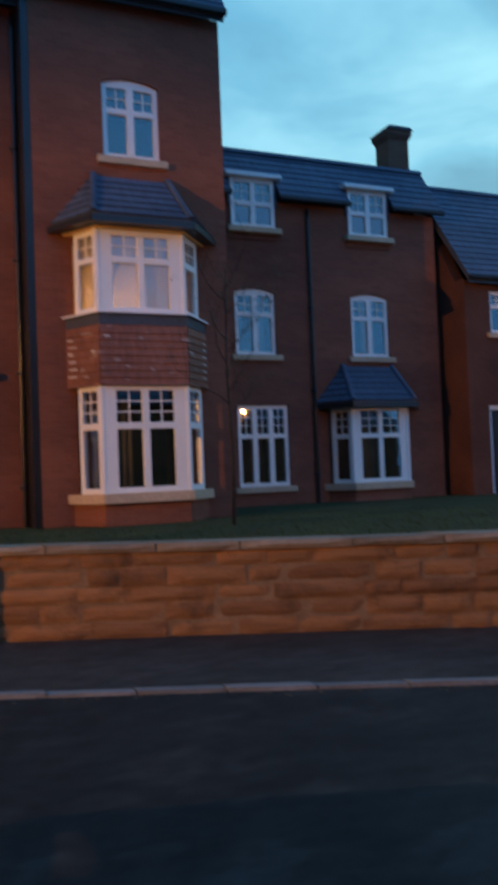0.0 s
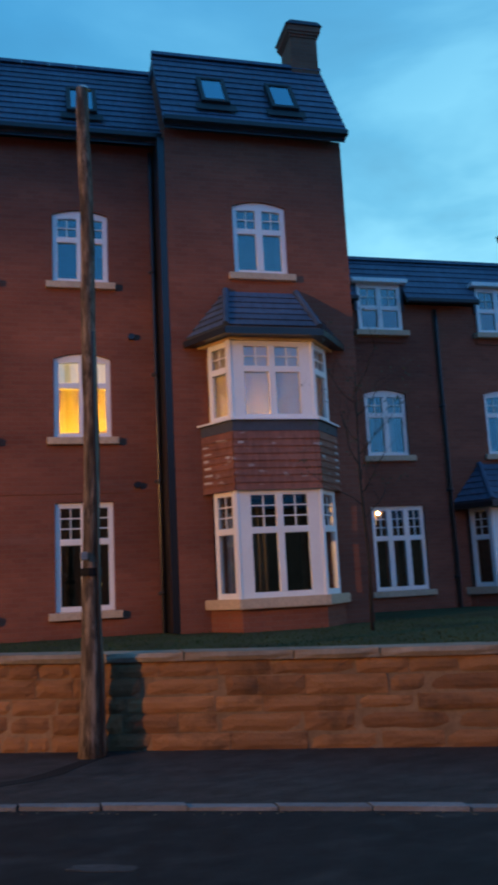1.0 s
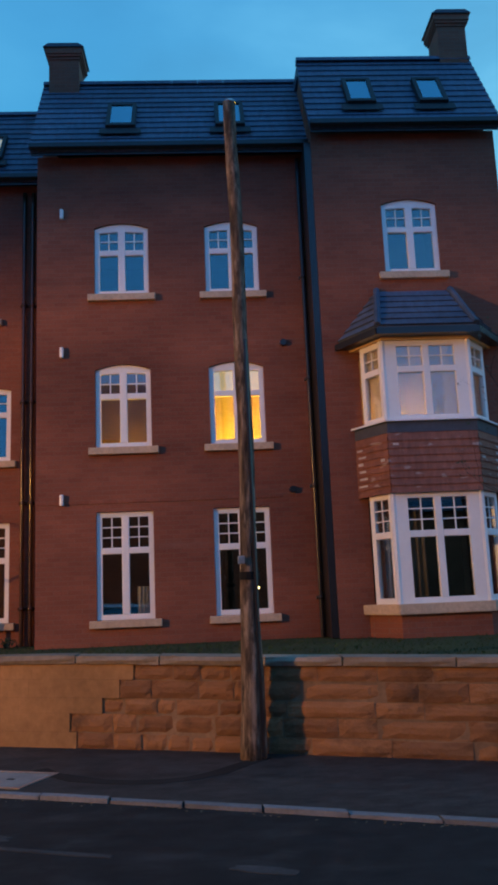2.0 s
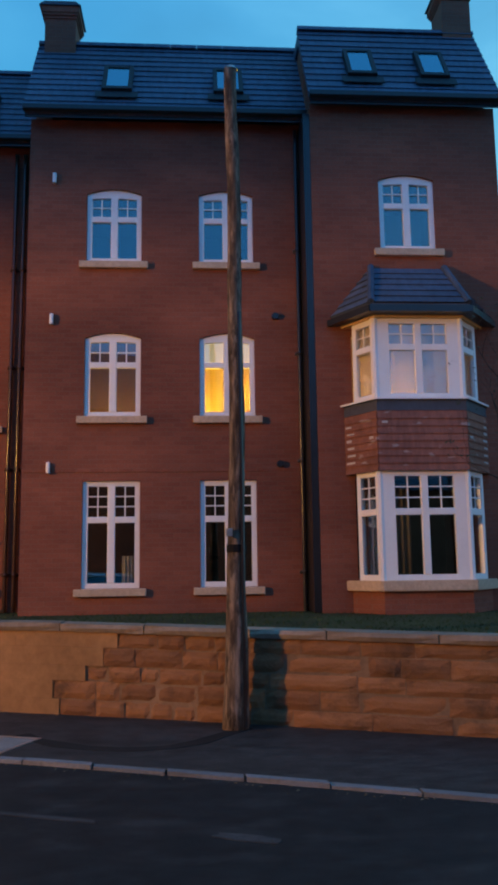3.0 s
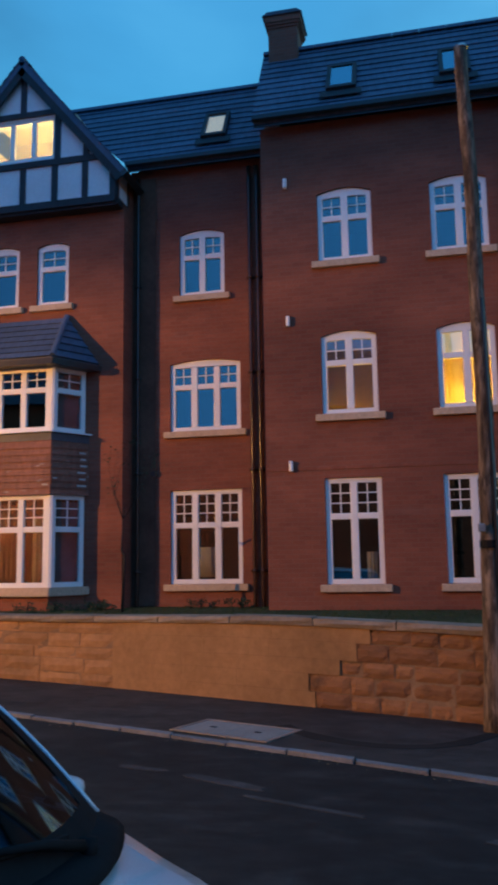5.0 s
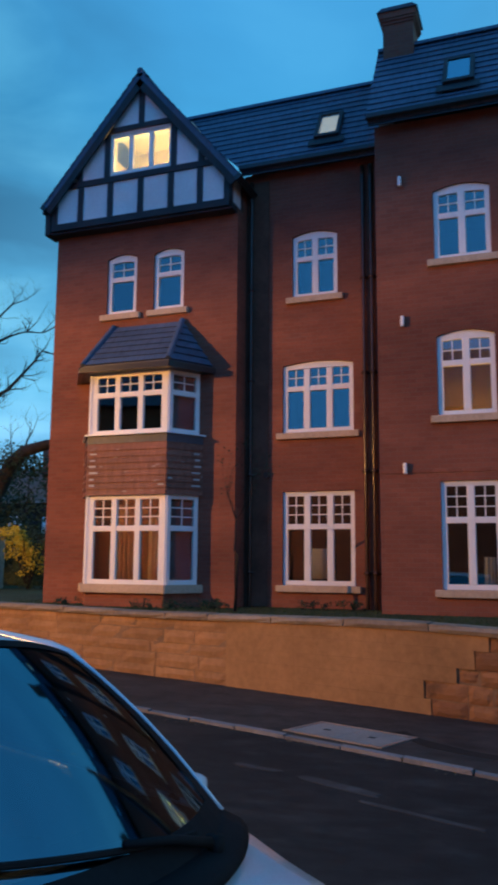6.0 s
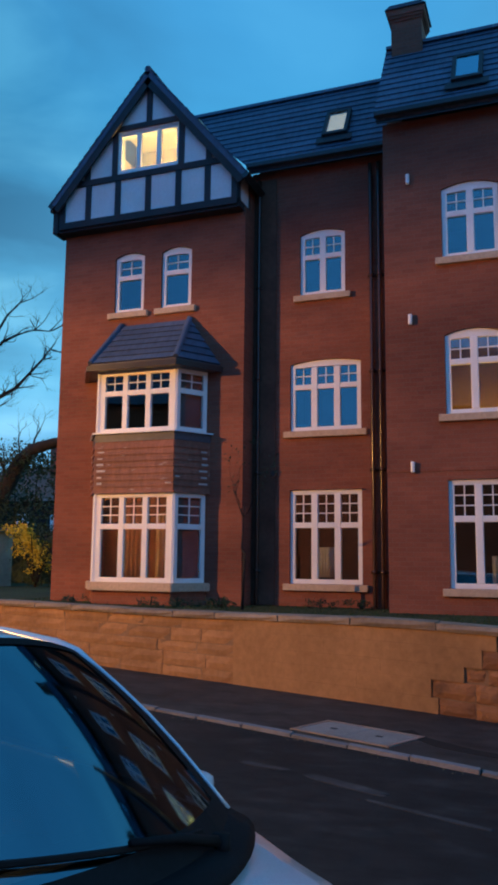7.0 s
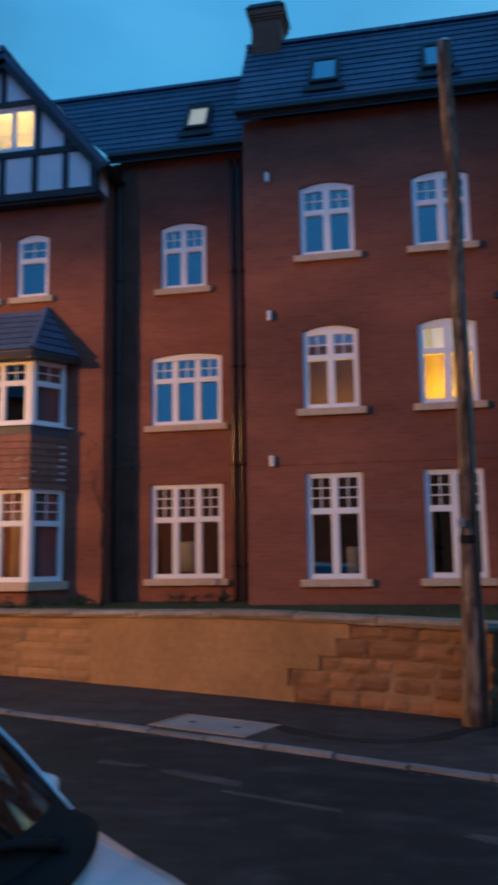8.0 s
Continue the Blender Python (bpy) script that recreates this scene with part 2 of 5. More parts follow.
# buff yellow of the bay soffits and head boards
M["buff"] = two_scale("buff_board", (0.62, 0.43, 0.20), 0.08, 1.5, 14, 0.6, 0.1, 0.001, fine=0.04)
M["lime"] = two_scale("lime_bloom", (0.46, 0.40, 0.37), 0.2, 6.0, 60, 0.95, 0.2, 0.002)
M["sill"] = two_scale("sill_stone", (0.52, 0.39, 0.27), 0.12, 1.2, 20, 0.8, 0.2, 0.003)
M["road"] = asphalt_material("road_asphalt", (0.010, 0.0118, 0.0125), (0.018, 0.0195, 0.02), (0.033, 0.0335, 0.033))
M["path"] = asphalt_material("footway_asphalt", (0.030, 0.0275, 0.026), (0.05, 0.045, 0.041), (0.021, 0.020, 0.019))
M["kerb"] = two_scale("kerb_concrete", (0.158, 0.16, 0.165), 0.2, 1.5, 25, 0.85, 0.4, 0.005, by_object=0.15)
M["cover"] = two_scale("concrete_cover", (0.22, 0.205, 0.19), 0.12, 2.5, 30, 0.8, 0.3, 0.003)
M["patch"] = asphalt_material("worn_asphalt_patch", (0.028, 0.029, 0.0295), (0.055, 0.056, 0.057), (0.10, 0.099, 0.096))
M["dark_strip"] = two_scale("dark_curved_strip", (0.010, 0.010, 0.010), 0.3, 3.0, 60, 0.95, 0.3, 0.003)
M["litter"] = two_scale("dry_leaf", (0.16, 0.12, 0.08), 0.4, 4.0, 20, 0.9)
M["earth"] = two_scale("earth", (0.07, 0.055, 0.04), 0.3, 0.4, 8, 0.95)
M["lawn"] = two_scale("lawn", (0.032, 0.046, 0.014), 0.35, 0.9, 25, 0.95, 0.6, 0.02)
M["blade"] = two_scale("grass_blade", (0.034, 0.058, 0.014), 0.3, 1.1, 6, 0.8)
M["roof"] = roof_material("grey_roof_tile", (0.053, 0.076, 0.116), (0.085, 0.111, 0.16))
M["hung"] = hung_material()
M["lead"] = two_scale("lead_flashing", (0.052, 0.057, 0.075), 0.2, 1.5, 12, 0.5, 0.2, 0.003, spec=0.5)
M["white"] = two_scale("white_window_paint", (0.80, 0.79, 0.77), 0.04, 1.5, 14, 0.35, 0.05, 0.001, spec=0.5, fine=0.025)
M["panel"] = two_scale("white_render", (0.72, 0.71, 0.70), 0.07, 1.2, 26, 0.85, 0.25, 0.003, fine=0.06)
M["timber"] = two_scale("black_stained_timber", (0.028, 0.028, 0.03), 0.25, 1.5, 20, 0.6, 0.3, 0.004)
M["gutter"] = two_scale("black_gutter_plastic", (0.018, 0.018, 0.02), 0.2, 1.5, 20, 0.28, 0.1, 0.001, spec=0.5)
# near-black: the dimness of unlit interiors is put into this colour
M["room"] = two_scale("unlit_room_dark", (0.02, 0.0195, 0.02), 0.15, 1.5, 20, 0.9, 0.1)
M["warmroom"] = two_scale("cream_plaster", (0.72, 0.62, 0.42), 0.1, 1.5, 20, 0.9, 0.1)
M["brownroom"] = two_scale("brown_plaster", (0.34, 0.22, 0.07), 0.1, 1.5, 20, 0.9, 0.1)
M["curtain"] = two_scale("curtain_cloth", (0.21, 0.175, 0.16), 0.2, 3, 30, 0.95, 0.2)
M["pale"] = two_scale("pale_cloth", (0.6, 0.56, 0.5), 0.12, 3, 30, 0.95, 0.2)
M["render_grey"] = two_scale("weathered_grey_boards", (0.42, 0.38, 0.32), 0.2, 1.5, 14, 0.9, 0.3, 0.004)
M["redcloth"] = two_scale("red_cloth", (0.32, 0.10, 0.07), 0.2, 3, 30, 0.95, 0.2)
M["netting"] = sheer_material()
M["greynet"] = two_scale("grey_net_cloth", (0.15, 0.165, 0.20), 0.2, 2.5, 30, 0.95, 0.2)
M["pole"] = bark_material()
M["brownpipe"] = two_scale("brown_pipe_plastic", (0.05, 0.027, 0.018), 0.2, 1.5, 20, 0.22, 0.1, 0.001, spec=0.5)
M["metal"] = two_scale("galvanised_metal", (0.42, 0.41, 0.40), 0.15, 4, 30, 0.4, 0.1, 0.001, metal=0.8)
M["bark"] = two_scale("tree_bark", (0.03, 0.025, 0.021), 0.3, 3, 20, 0.9, 0.6, 0.02)
M["leaf"] = two_scale("dark_leaf", (0.03, 0.05, 0.02), 0.35, 0.8, 9, 0.7)
M["gold"] = two_scale("yellow_blossom", (0.66, 0.46, 0.03), 0.25, 1.2, 9, 0.7)
M["paint"] = two_scale("silver_blue_car_paint", (0.58, 0.64, 0.70), 0.03, 1, 200, 0.28, 0.02, 0.0005, spec=0.6, metal=0.1)
M["black"] = two_scale("black_trim", (0.012, 0.012, 0.013), 0.2, 3, 60, 0.7, 0.1, 0.001, spec=0.08)
M["rubber"] = two_scale("tyre_rubber", (0.02, 0.02, 0.02), 0.2, 3, 60, 0.85)
M["seat"] = two_scale("seat_cloth", (0.03, 0.03, 0.032), 0.2, 3, 60, 0.9)
M["glass"] = glass_material("window_glass")
# the sky's blue is put into the reflection colour of these two glasses
M["carglass"] = glass_material("car_glass", 0.25, (0.05, 0.07, 0.09), 0.05, 0.27, (0.42, 0.84, 1.0))
M["skyglass"] = glass_material("roof_window_glass", 0.42, (0.3, 0.36, 0.42), reflect_tint=(0.38, 0.8, 1.0))
# blind cloth emits by itself, standing in for room light shining through
M["glowblind"] = glow_material("self_glowing_blind", (0.95, 0.72, 0.42), 0.55)
M["bulb"] = glow_material("sodium_lens", (1.0, 0.5, 0.12), 6.0)
M["warmbulb"] = glow_material("warm_bulb", (1.0, 0.72, 0.25), 12.0)
for b in ("paint",):
    M[b].b.inputs["Coat Weight"].default_value = 0.8
    M[b].b.inputs["Coat Roughness"].default_value = 0.03


# ---------------------------------------------------------------- building helpers
def mat_of(key):
    m = M[key]
    return m.m if isinstance(m, Mat) else m


def part(name, bm, material, parent=None, label=""):
    """Links a bmesh as one mesh object, under a thing or a part."""
    me = bpy.data.meshes.new(name)
    bmesh.ops.recalc_face_normals(bm, faces=bm.faces)
    bm.to_mesh(me)
    bm.free()
    return mesh_part(name, me, material, parent, label)


def mesh_part(name, me, material, parent=None, label=""):
    if material and not me.materials:
        me.materials.append(mat_of(material))
    ob = new(name, me)
    if parent is not None:
        ob.parent = parent
        ob.matrix_parent_inverse = Matrix.Translation(-parent.location)
    if label:
        ob["label"] = label
    return ob


def thing(name, place, label, category, group="", kind=""):
    ob = new(name)
    ob.location = place
    return tagged(ob, label, category, group, kind)


def box(bm, x0, x1, y0, y1, z0, z1, m=None):
    v = [bm.verts.new(p) for p in ((x0, y0, z0), (x1, y0, z0), (x1, y1, z0), (x0, y1, z0), (x0, y0, z1), (x1, y0, z1), (x1, y1, z1), (x0, y1, z1))]
    for f in ((0, 3, 2, 1), (4, 5, 6, 7), (0, 1, 5, 4), (1, 2, 6, 5), (2, 3, 7, 6), (3, 0, 4, 7)):
        bm.faces.new([v[i] for i in f])
    if m is not None:
        for w in v:
            w.co = m @ w.co
    return v


def soft_box(bm, x0, x1, y0, y1, z0, z1, r=0.008, m=None):
    tmp = bmesh.new()
    box(tmp, x0, x1, y0, y1, z0, z1)
    bmesh.ops.bevel(tmp, geom=list(tmp.edges), offset=r, segments=2, affect="EDGES", profile=0.5)
    merge(bm, tmp, m)


def merge(bm, tmp, m=None):
    table = {}
    for v in tmp.verts:
        table[v] = bm.verts.new(m @ v.co if m is not None else v.co)
    for f in tmp.faces:
        try:
            bm.faces.new([table[v] for v in f.verts])
        except ValueError:
            pass
    tmp.free()


def prism(bm, outline, a, b, axis="x"):
    """Extrudes a closed outline of (p, q) between a and b: axis x takes (y, z), axis y takes (x, z), axis z takes (x, y)."""
    def at(p, q, s):
        return {"x": (s, p, q), "y": (p, s, q), "z": (p, q, s)}[axis]
    lo = [bm.verts.new(at(p, q, a)) for p, q in outline]
    hi = [bm.verts.new(at(p, q, b)) for p, q in outline]
    bm.faces.new(lo)
    bm.faces.new(hi[::-1])
    n = len(outline)
    for i in range(n):
        bm.faces.new((lo[i], lo[(i + 1) % n], hi[(i + 1) % n], hi[i]))


def tube(bm, pts, radii, sides=8):
    rings = []
    for i, p in enumerate(pts):
        p = Vector(p)
        d = (Vector(pts[min(i + 1, len(pts) - 1)]) - Vector(pts[max(i - 1, 0)])).normalized()
        a = d.orthogonal().normalized()
        b = d.cross(a)
        r = radii[i] if isinstance(radii, (list, tuple)) else radii
        rings.append([bm.verts.new(p + r * (math.cos(k * math.tau / sides) * a + math.sin(k * math.tau / sides) * b)) for k in range(sides)])
    for r0, r1 in zip(rings, rings[1:]):
        best = min(range(sides), key=lambda s: (r0[0].co - r1[s].co).length)
        for k in range(sides):
            bm.faces.new((r0[k], r0[(k + 1) % sides], r1[(k + 1 + best) % sides], r1[(k + best) % sides]))
    bm.faces.new(rings[0][::-1])
    bm.faces.new(rings[-1])


def smooth(ob):
    for p in ob.data.polygons:
        p.use_smooth = True
    return ob


# ---------------------------------------------------------------- street and ground
def bend(x, c0, c1, c2, limit=9.0):
    k = max(-limit, min(limit, x))
    return c0 + c1 * k + c2 * k * k + (c1 + 2 * c2 * k) * (x - k)


def wall_y(x):
    return bend(x, 5.610, -0.4270, -0.0070)


def kerb_y(x):
    return bend(x, 3.425, -0.436, -0.0065)


def wall_lift(x):
    """How far the wall's top stands over or under its mean height: it humps gently and sinks at both ends."""
    return 0.052 * math.exp(-((x + 2.2) / 2.0) ** 2) - 0.03 / (1 + math.exp(-(x - 2.0) * 2.0)) - 0.022 / (1 + math.exp((x + 5.2) * 2.0))


NEAR = -6.4
XS = [-70 + 2.0 * i for i in range(71)]


def strip(name, lower, upper, z, material, label, category, thick=0.2):
    bm = bmesh.new()
    rows = []
    for x in XS:
        y0, y1 = lower(x), upper(x)
        rows.append([bm.verts.new((x, y0 + (y1 - y0) * k / 4, z)) for k in range(5)] + [bm.verts.new((x, y1, z - thick)), bm.verts.new((x, y0, z - thick))])
    for a, b in zip(rows, rows[1:]):
        for k in range(7):
            bm.faces.new((a[k], a[(k + 1) % 7], b[(k + 1) % 7], b[k]))
    return tagged(part(name, bm, material), label, category, kind="structure")


bm = bmesh.new()
bmesh.ops.create_grid(bm, x_segments=24, y_segments=24, size=700)
for v in bm.verts:
    v.co.z = -0.12
tagged(part("ground", bm, "earth"), "dark bare earth ground reaching to the horizon", "ground", kind="structure")
strip("road", lambda x: kerb_y(x) + NEAR + 0.06, lambda x: kerb_y(x) - 0.06, 0.10, "road", "dark worn asphalt road with faint pale patches", "road")
strip("pavement_far", lambda x: kerb_y(x) + 0.04, lambda x: wall_y(x) + 0.1, 0.12, "path", "dark asphalt footway along the stone wall", "pavement")
strip("pavement_near", lambda x: kerb_y(x) + NEAR - 2.6, lambda x: kerb_y(x) + NEAR - 0.07, 0.12, "path", "dark asphalt footway beside the parked car", "pavement")
strip("lawn", lambda x: wall_y(x) + 0.2, lambda x: 60.0, 0.985, "lawn", "dim mown lawn behind the stone wall", "lawn", 1.0)

# ---------------------------------------------------------------- street lamps (out of view)
def street_lamp(place, label, head_z):
    x, y, _ = place
    t = thing("street_lamp", (x, y, 0.12), label, "street lamp", "street lamps")
    bm = bmesh.new()
    tube(bm, [(x, y - 0.35, 0.1), (x, y - 0.35, 1.2), (x, y - 0.35, 1.25), (x, y - 0.35, head_z + 0.2), (x, y - 0.2, head_z + 0.3), (x, y, head_z + 0.3)], [0.09, 0.09, 0.055, 0.045, 0.035, 0.03], 10)
    part("column", bm, "metal", t)
    bm = bmesh.new()
    tube(bm, [(x, y, head_z + 0.30), (x, y, head_z + 0.24), (x, y, head_z + 0.10), (x, y, head_z - 0.030)], [0.05, 0.16, 0.30, 0.38], 16)
    part("hood", bm, "metal", t, "grey metal lantern hood")
    return t


street_lamp((LAMP_AT.x, LAMP_AT.y, 0), "grey steel street lamp with an orange lantern", LAMP_AT.z)
for sx, sy, sz in ((-8.16, -1.27, 4.09), (11.9, -0.9, 4.15)):
    t = street_lamp((sx, sy, 0), "small grey street lamp glowing orange", sz)
    bm = bmesh.new()
    bmesh.ops.create_uvsphere(bm, u_segments=10, v_segments=6, radius=0.055, matrix=Matrix.Translation((sx, sy, sz)))
    part("lens", bm, "bulb", t, "orange glowing lens")

# ---------------------------------------------------------------- windows, walls, roofs
def arc(u, rise):
    return rise * (1 - (2 * u - 1) ** 2)


class Opening:
    def __init__(self, x0, x1, z0, z1, rise=0.0):
        self.x0, self.x1, self.z0, self.z1, self.rise = x0, x1, z0, z1, rise

    def top(self, x):
        return self.z1 + arc((x - self.x0) / (self.x1 - self.x0), self.rise)


def wall_panel(name, x0, x1, z0, top, y, thick, openings, material, parent, label=""):
    """A wall in the xz plane with its outer face at y; top is a height or a function of x; openings go through it."""
    height = top if callable(top) else (lambda x: top)
    cuts = {x0, x1}
    for o in openings:
        n = 8 if o.rise else 1
        cuts |= {round(o.x0 + (o.x1 - o.x0) * k / n, 5) for k in range(n + 1)}
    if callable(top):
        cuts |= {round(x0 + (x1 - x0) * k / 2, 5) for k in range(3)}
    cuts = sorted(c for c in cuts if x0 <= c <= x1)
    bm = bmesh.new()

    def quad(*pts):
        bm.faces.new([bm.verts.new(p) for p in pts])

    for a, b in zip(cuts, cuts[1:]):
        mid = (a + b) / 2
        za, zb = z0, z0
        for o in sorted((o for o in openings if o.x0 < mid < o.x1), key=lambda o: o.z0):
            for yy in (y, y + thick):
                quad((a, yy, za), (b, yy, zb), (b, yy, o.z0), (a, yy, o.z0))
            quad((a, y, o.z0), (b, y, o.z0), (b, y + thick, o.z0), (a, y + thick, o.z0))
            za, zb = o.top(a), o.top(b)
            quad((a, y, za), (b, y, zb), (b, y + thick, zb), (a, y + thick, za))
        for yy in (y, y + thick):
            quad((a, yy, za), (b, yy, zb), (b, yy, height(b)), (a, yy, height(a)))
        quad((a, y, height(a)), (b, y, height(b)), (b, y + thick, height(b)), (a, y + thick, height(a)))
    for o in openings:
        for x in (o.x0, o.x1):
            quad((x, y, o.z0), (x, y + thick, o.z0), (x, y + thick, o.z1), (x, y, o.z1))
    for x in (x0, x1):
        quad((x, y, z0), (x, y + thick, z0), (x, y + thick, height(x)), (x, y, height(x)))
    bmesh.ops.remove_doubles(bm, verts=bm.verts, dist=0.0005)
    return part(name, bm, material, parent, label)


def window(parent, m, w, h, lights, split=0.68, bars=(1, 1), rise=0.0, sill=True, border=0.085, mull=0.12, label="", sill_over=0.11, side=0.0):
    """A white casement; local x across, z up, y into the building, at the pose m. bars: upright and level glazing bars of each top light."""
    d = 0.075
    n = 10
    outer = [(0, 0), (w, 0)] + [(w - w * k / n, h + arc(k / n, rise)) for k in range(n + 1)]
    bx = side or border
    crown = rise * 0.2
    top = h - border * (0.8 if rise else 1.0)
    inner = [(bx, border), (w - bx, border)] + [(w - bx - (w - 2 * bx) * k / n, top + arc(k / n, crown)) for k in range(n + 1)]
    bm = bmesh.new()
    rings = [[bm.verts.new(m @ Vector((p, y, q))) for p, q in line] for y, line in ((0.004, outer), (0.0, [(p * 0.985 + 0.0075 * w, q * 0.985 + 0.0075 * h) for p, q in outer]), (0.004, inner), (d, inner), (d, outer))]
    for a, b in zip(rings, rings[1:] + rings[:1]):
        for k in range(len(a)):
            bm.faces.new((a[k], a[(k + 1) % len(a)], b[(k + 1) % len(a)], b[k]))
    frame_ob = part("window", bm, "white", parent, label)
    lw = (w - 2 * bx - (lights - 1) * mull) / lights
    for i in range(lights - 1):
        x = bx + lw * (i + 1) + mull * i
        bm = bmesh.new()
        soft_box(bm, x, x + mull, -0.006, d, border - 0.002, top + 0.002 + crown * 0.97 * (lights == 2), 0.01, m)
        part("mullion", bm, "white", frame_ob)
    zt = h * split
    tb = 0.10
    if split < 1:
        for i in range(lights):
            x = bx + i * (lw + mull)
            bm = bmesh.new()
            soft_box(bm, x - 0.002, x + lw + 0.002, -0.002, d, zt - tb / 2, zt + tb / 2, 0.01, m)
            part("transom", bm, "white", frame_ob)
    for i in range(lights):
        x = bx + i * (lw + mull)
        spans = [(border, zt - tb / 2), (zt + tb / 2, top)] if split < 1 else [(border, top)]
        for j, (za, zb) in enumerate(spans):
            bm = bmesh.new()
            box(bm, x - 0.005, x + lw + 0.005, 0.035, 0.047, za - 0.005, zb + 0.005 + (crown if j == len(spans) - 1 else 0.0), m)
            p = part("pane", bm, "glass", frame_ob)
            p.visible_shadow = False
            if j == len(spans) - 1 and bars != (0, 0):
                bm = bmesh.new()
                for k in range(bars[0]):
                    c = x + lw * (k + 1) / (bars[0] + 1)
                    box(bm, c - 0.009, c + 0.009, 0.018, 0.034, za, zb, m)
                for k in range(bars[1]):
                    c = za + (zb - za) * (k + 1) / (bars[1] + 1)
                    box(bm, x, x + lw, 0.016, 0.033, c - 0.009, c + 0.009, m)
                part("glazing_grid", bm, "white", frame_ob)
    if sill:
        bm = bmesh.new()
        soft_box(bm, -sill_over, w + sill_over, -0.13, 0.03, -0.12, -0.002, 0.012, m)
        part("sill", bm, "sill", frame_ob, "buff stone sill")
    return frame_ob


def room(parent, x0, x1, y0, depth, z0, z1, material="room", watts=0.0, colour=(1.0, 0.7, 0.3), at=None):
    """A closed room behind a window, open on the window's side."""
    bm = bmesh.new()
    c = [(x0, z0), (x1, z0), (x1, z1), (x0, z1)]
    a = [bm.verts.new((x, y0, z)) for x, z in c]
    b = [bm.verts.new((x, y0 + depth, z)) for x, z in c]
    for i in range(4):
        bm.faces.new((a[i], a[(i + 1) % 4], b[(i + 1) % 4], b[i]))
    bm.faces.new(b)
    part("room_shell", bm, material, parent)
    if watts:
        place = at or ((x0 + x1) / 2, y0 + depth * 0.5, z1 - 0.35)
        lamp("room_light", place, watts, colour, 0.08)


def curtain(parent, x0, x1, y, z0, z1, material, waves=5, amp=0.03):
    bm = bmesh.new()
    n = waves * 6
    rows = []
    for k in range(n + 1):
        x = x0 + (x1 - x0) * k / n
        yy = y + amp * math.sin(k / n * waves * math.tau)
        rows.append([bm.verts.new((x, yy, z0)), bm.verts.new((x, yy, z1)), bm.verts.new((x, yy + 0.008, z1)), bm.verts.new((x, yy + 0.008, z0))])
    for a, b in zip(rows, rows[1:]):
        for i in range(4):
            bm.faces.new((a[i], a[(i + 1) % 4], b[(i + 1) % 4], b[i]))
    bm.faces.new(rows[0])
    bm.faces.new(rows[-1][::-1])
    return smooth(part("curtain", bm, material, parent))


def slope_frame(x0, yf, zf, yr, zr):
    """Local x along the eave, y up the slope, z out of it."""
    up = Vector((0, yr - yf, zr - zf)).normalized()
    return Matrix.Translation((x0, yf, zf)) @ Matrix(((1, 0, 0, 0), (0, up.y, -up.z, 0), (0, up.z, up.y, 0), (0, 0, 0, 1)))


def tile_rows(parent, m, width, length, gauge, material, name="tile_course", left=0.0, right=0.0, thick=0.013):
    """Rows of lapped tiles up a slope; left and right: how far the ends draw in towards the top."""
    n = max(1, round(length / gauge))
    g = length / n
    for i in range(n):
        f0, f1 = i / n, (i + 1) / n
        a0, b0 = left * f0, width - right * f0
        a1, b1 = left * f1, width - right * f1
        bm = bmesh.new()
        pieces = max(1, round(width / 1.2))
        prev = None
        for k in range(pieces + 1):
            u = k / pieces
            lift = 0.004 * noise.noise(Vector((k * 3.1 + i * 1.7, i * 0.37, m[0][3])))
            xa, xb = a0 + (b0 - a0) * u, a1 + (b1 - a1) * u
            row = [bm.verts.new(m @ Vector(p)) for p in ((xa, i * g, 0.0), (xa, i * g - 0.012, thick + 0.012 + lift), (xb, (i + 1) * g, thick * 0.35), (xb, (i + 1) * g, 0.0))]
            if prev:
                for q in range(4):
                    bm.faces.new((prev[q], prev[(q + 1) % 4], row[(q + 1) % 4], row[q]))
            else:
                bm.faces.new(row)
            prev = row
        bm.faces.new(prev[::-1])
        part(name, bm, material, parent)


def main_roof(parent, x0, x1, yf, zf, yr, zr, yb, gutter=True, lean=0.0):
    """A steep tiled front slope with a flat crown behind the ridge."""
    bm = bmesh.new()
    prism(bm, [(yf + 0.05, zf - 0.10), (yf + 0.02, zf - 0.015), (yr, zr - 0.02), (yb, zr - 0.12), (yb, zr - 0.32), (yr + 0.05, zr - 0.25)], x0 + 0.02, x1 - 0.02)
    roof = part("roof", bm, "roof", parent, "steep grey tiled roof")
    length = math.hypot(yr - yf, zr - zf)
    tile_rows(roof, slope_frame(x0, yf, zf, yr, zr), x1 - x0, length, 0.2, "roof", left=-lean)
    bm = bmesh.new()
    n = int((x1 - x0) / 0.45)
    for i in range(-int(lean / 0.45), n):
        a = x0 + (x1 - x0) * i / n
        prism(bm, [(yr - 0.11, zr - 0.05), (yr - 0.06, zr + 0.045), (yr, zr + 0.065), (yr + 0.06, zr + 0.045), (yr + 0.11, zr - 0.03)], a + 0.004, a + (x1 - x0) / n - 0.004)
    part("ridge_tiles", bm, "roof", roof)
    if gutter:
        bm = bmesh.new()
        prism(bm, [(yf - 0.07, zf + 0.02), (yf - 0.06, zf - 0.05), (yf - 0.01, zf - 0.085), (yf + 0.04, zf - 0.05), (yf + 0.05, zf + 0.0)], x0 + 0.01, x1 - 0.01)
        box(bm, x0 + 0.03, x1 - 0.03, yf + 0.06, yf + 0.085, zf - 0.14, zf - 0.06)
        part("gutter", bm, "gutter", roof, "black plastic gutter")
    return roof


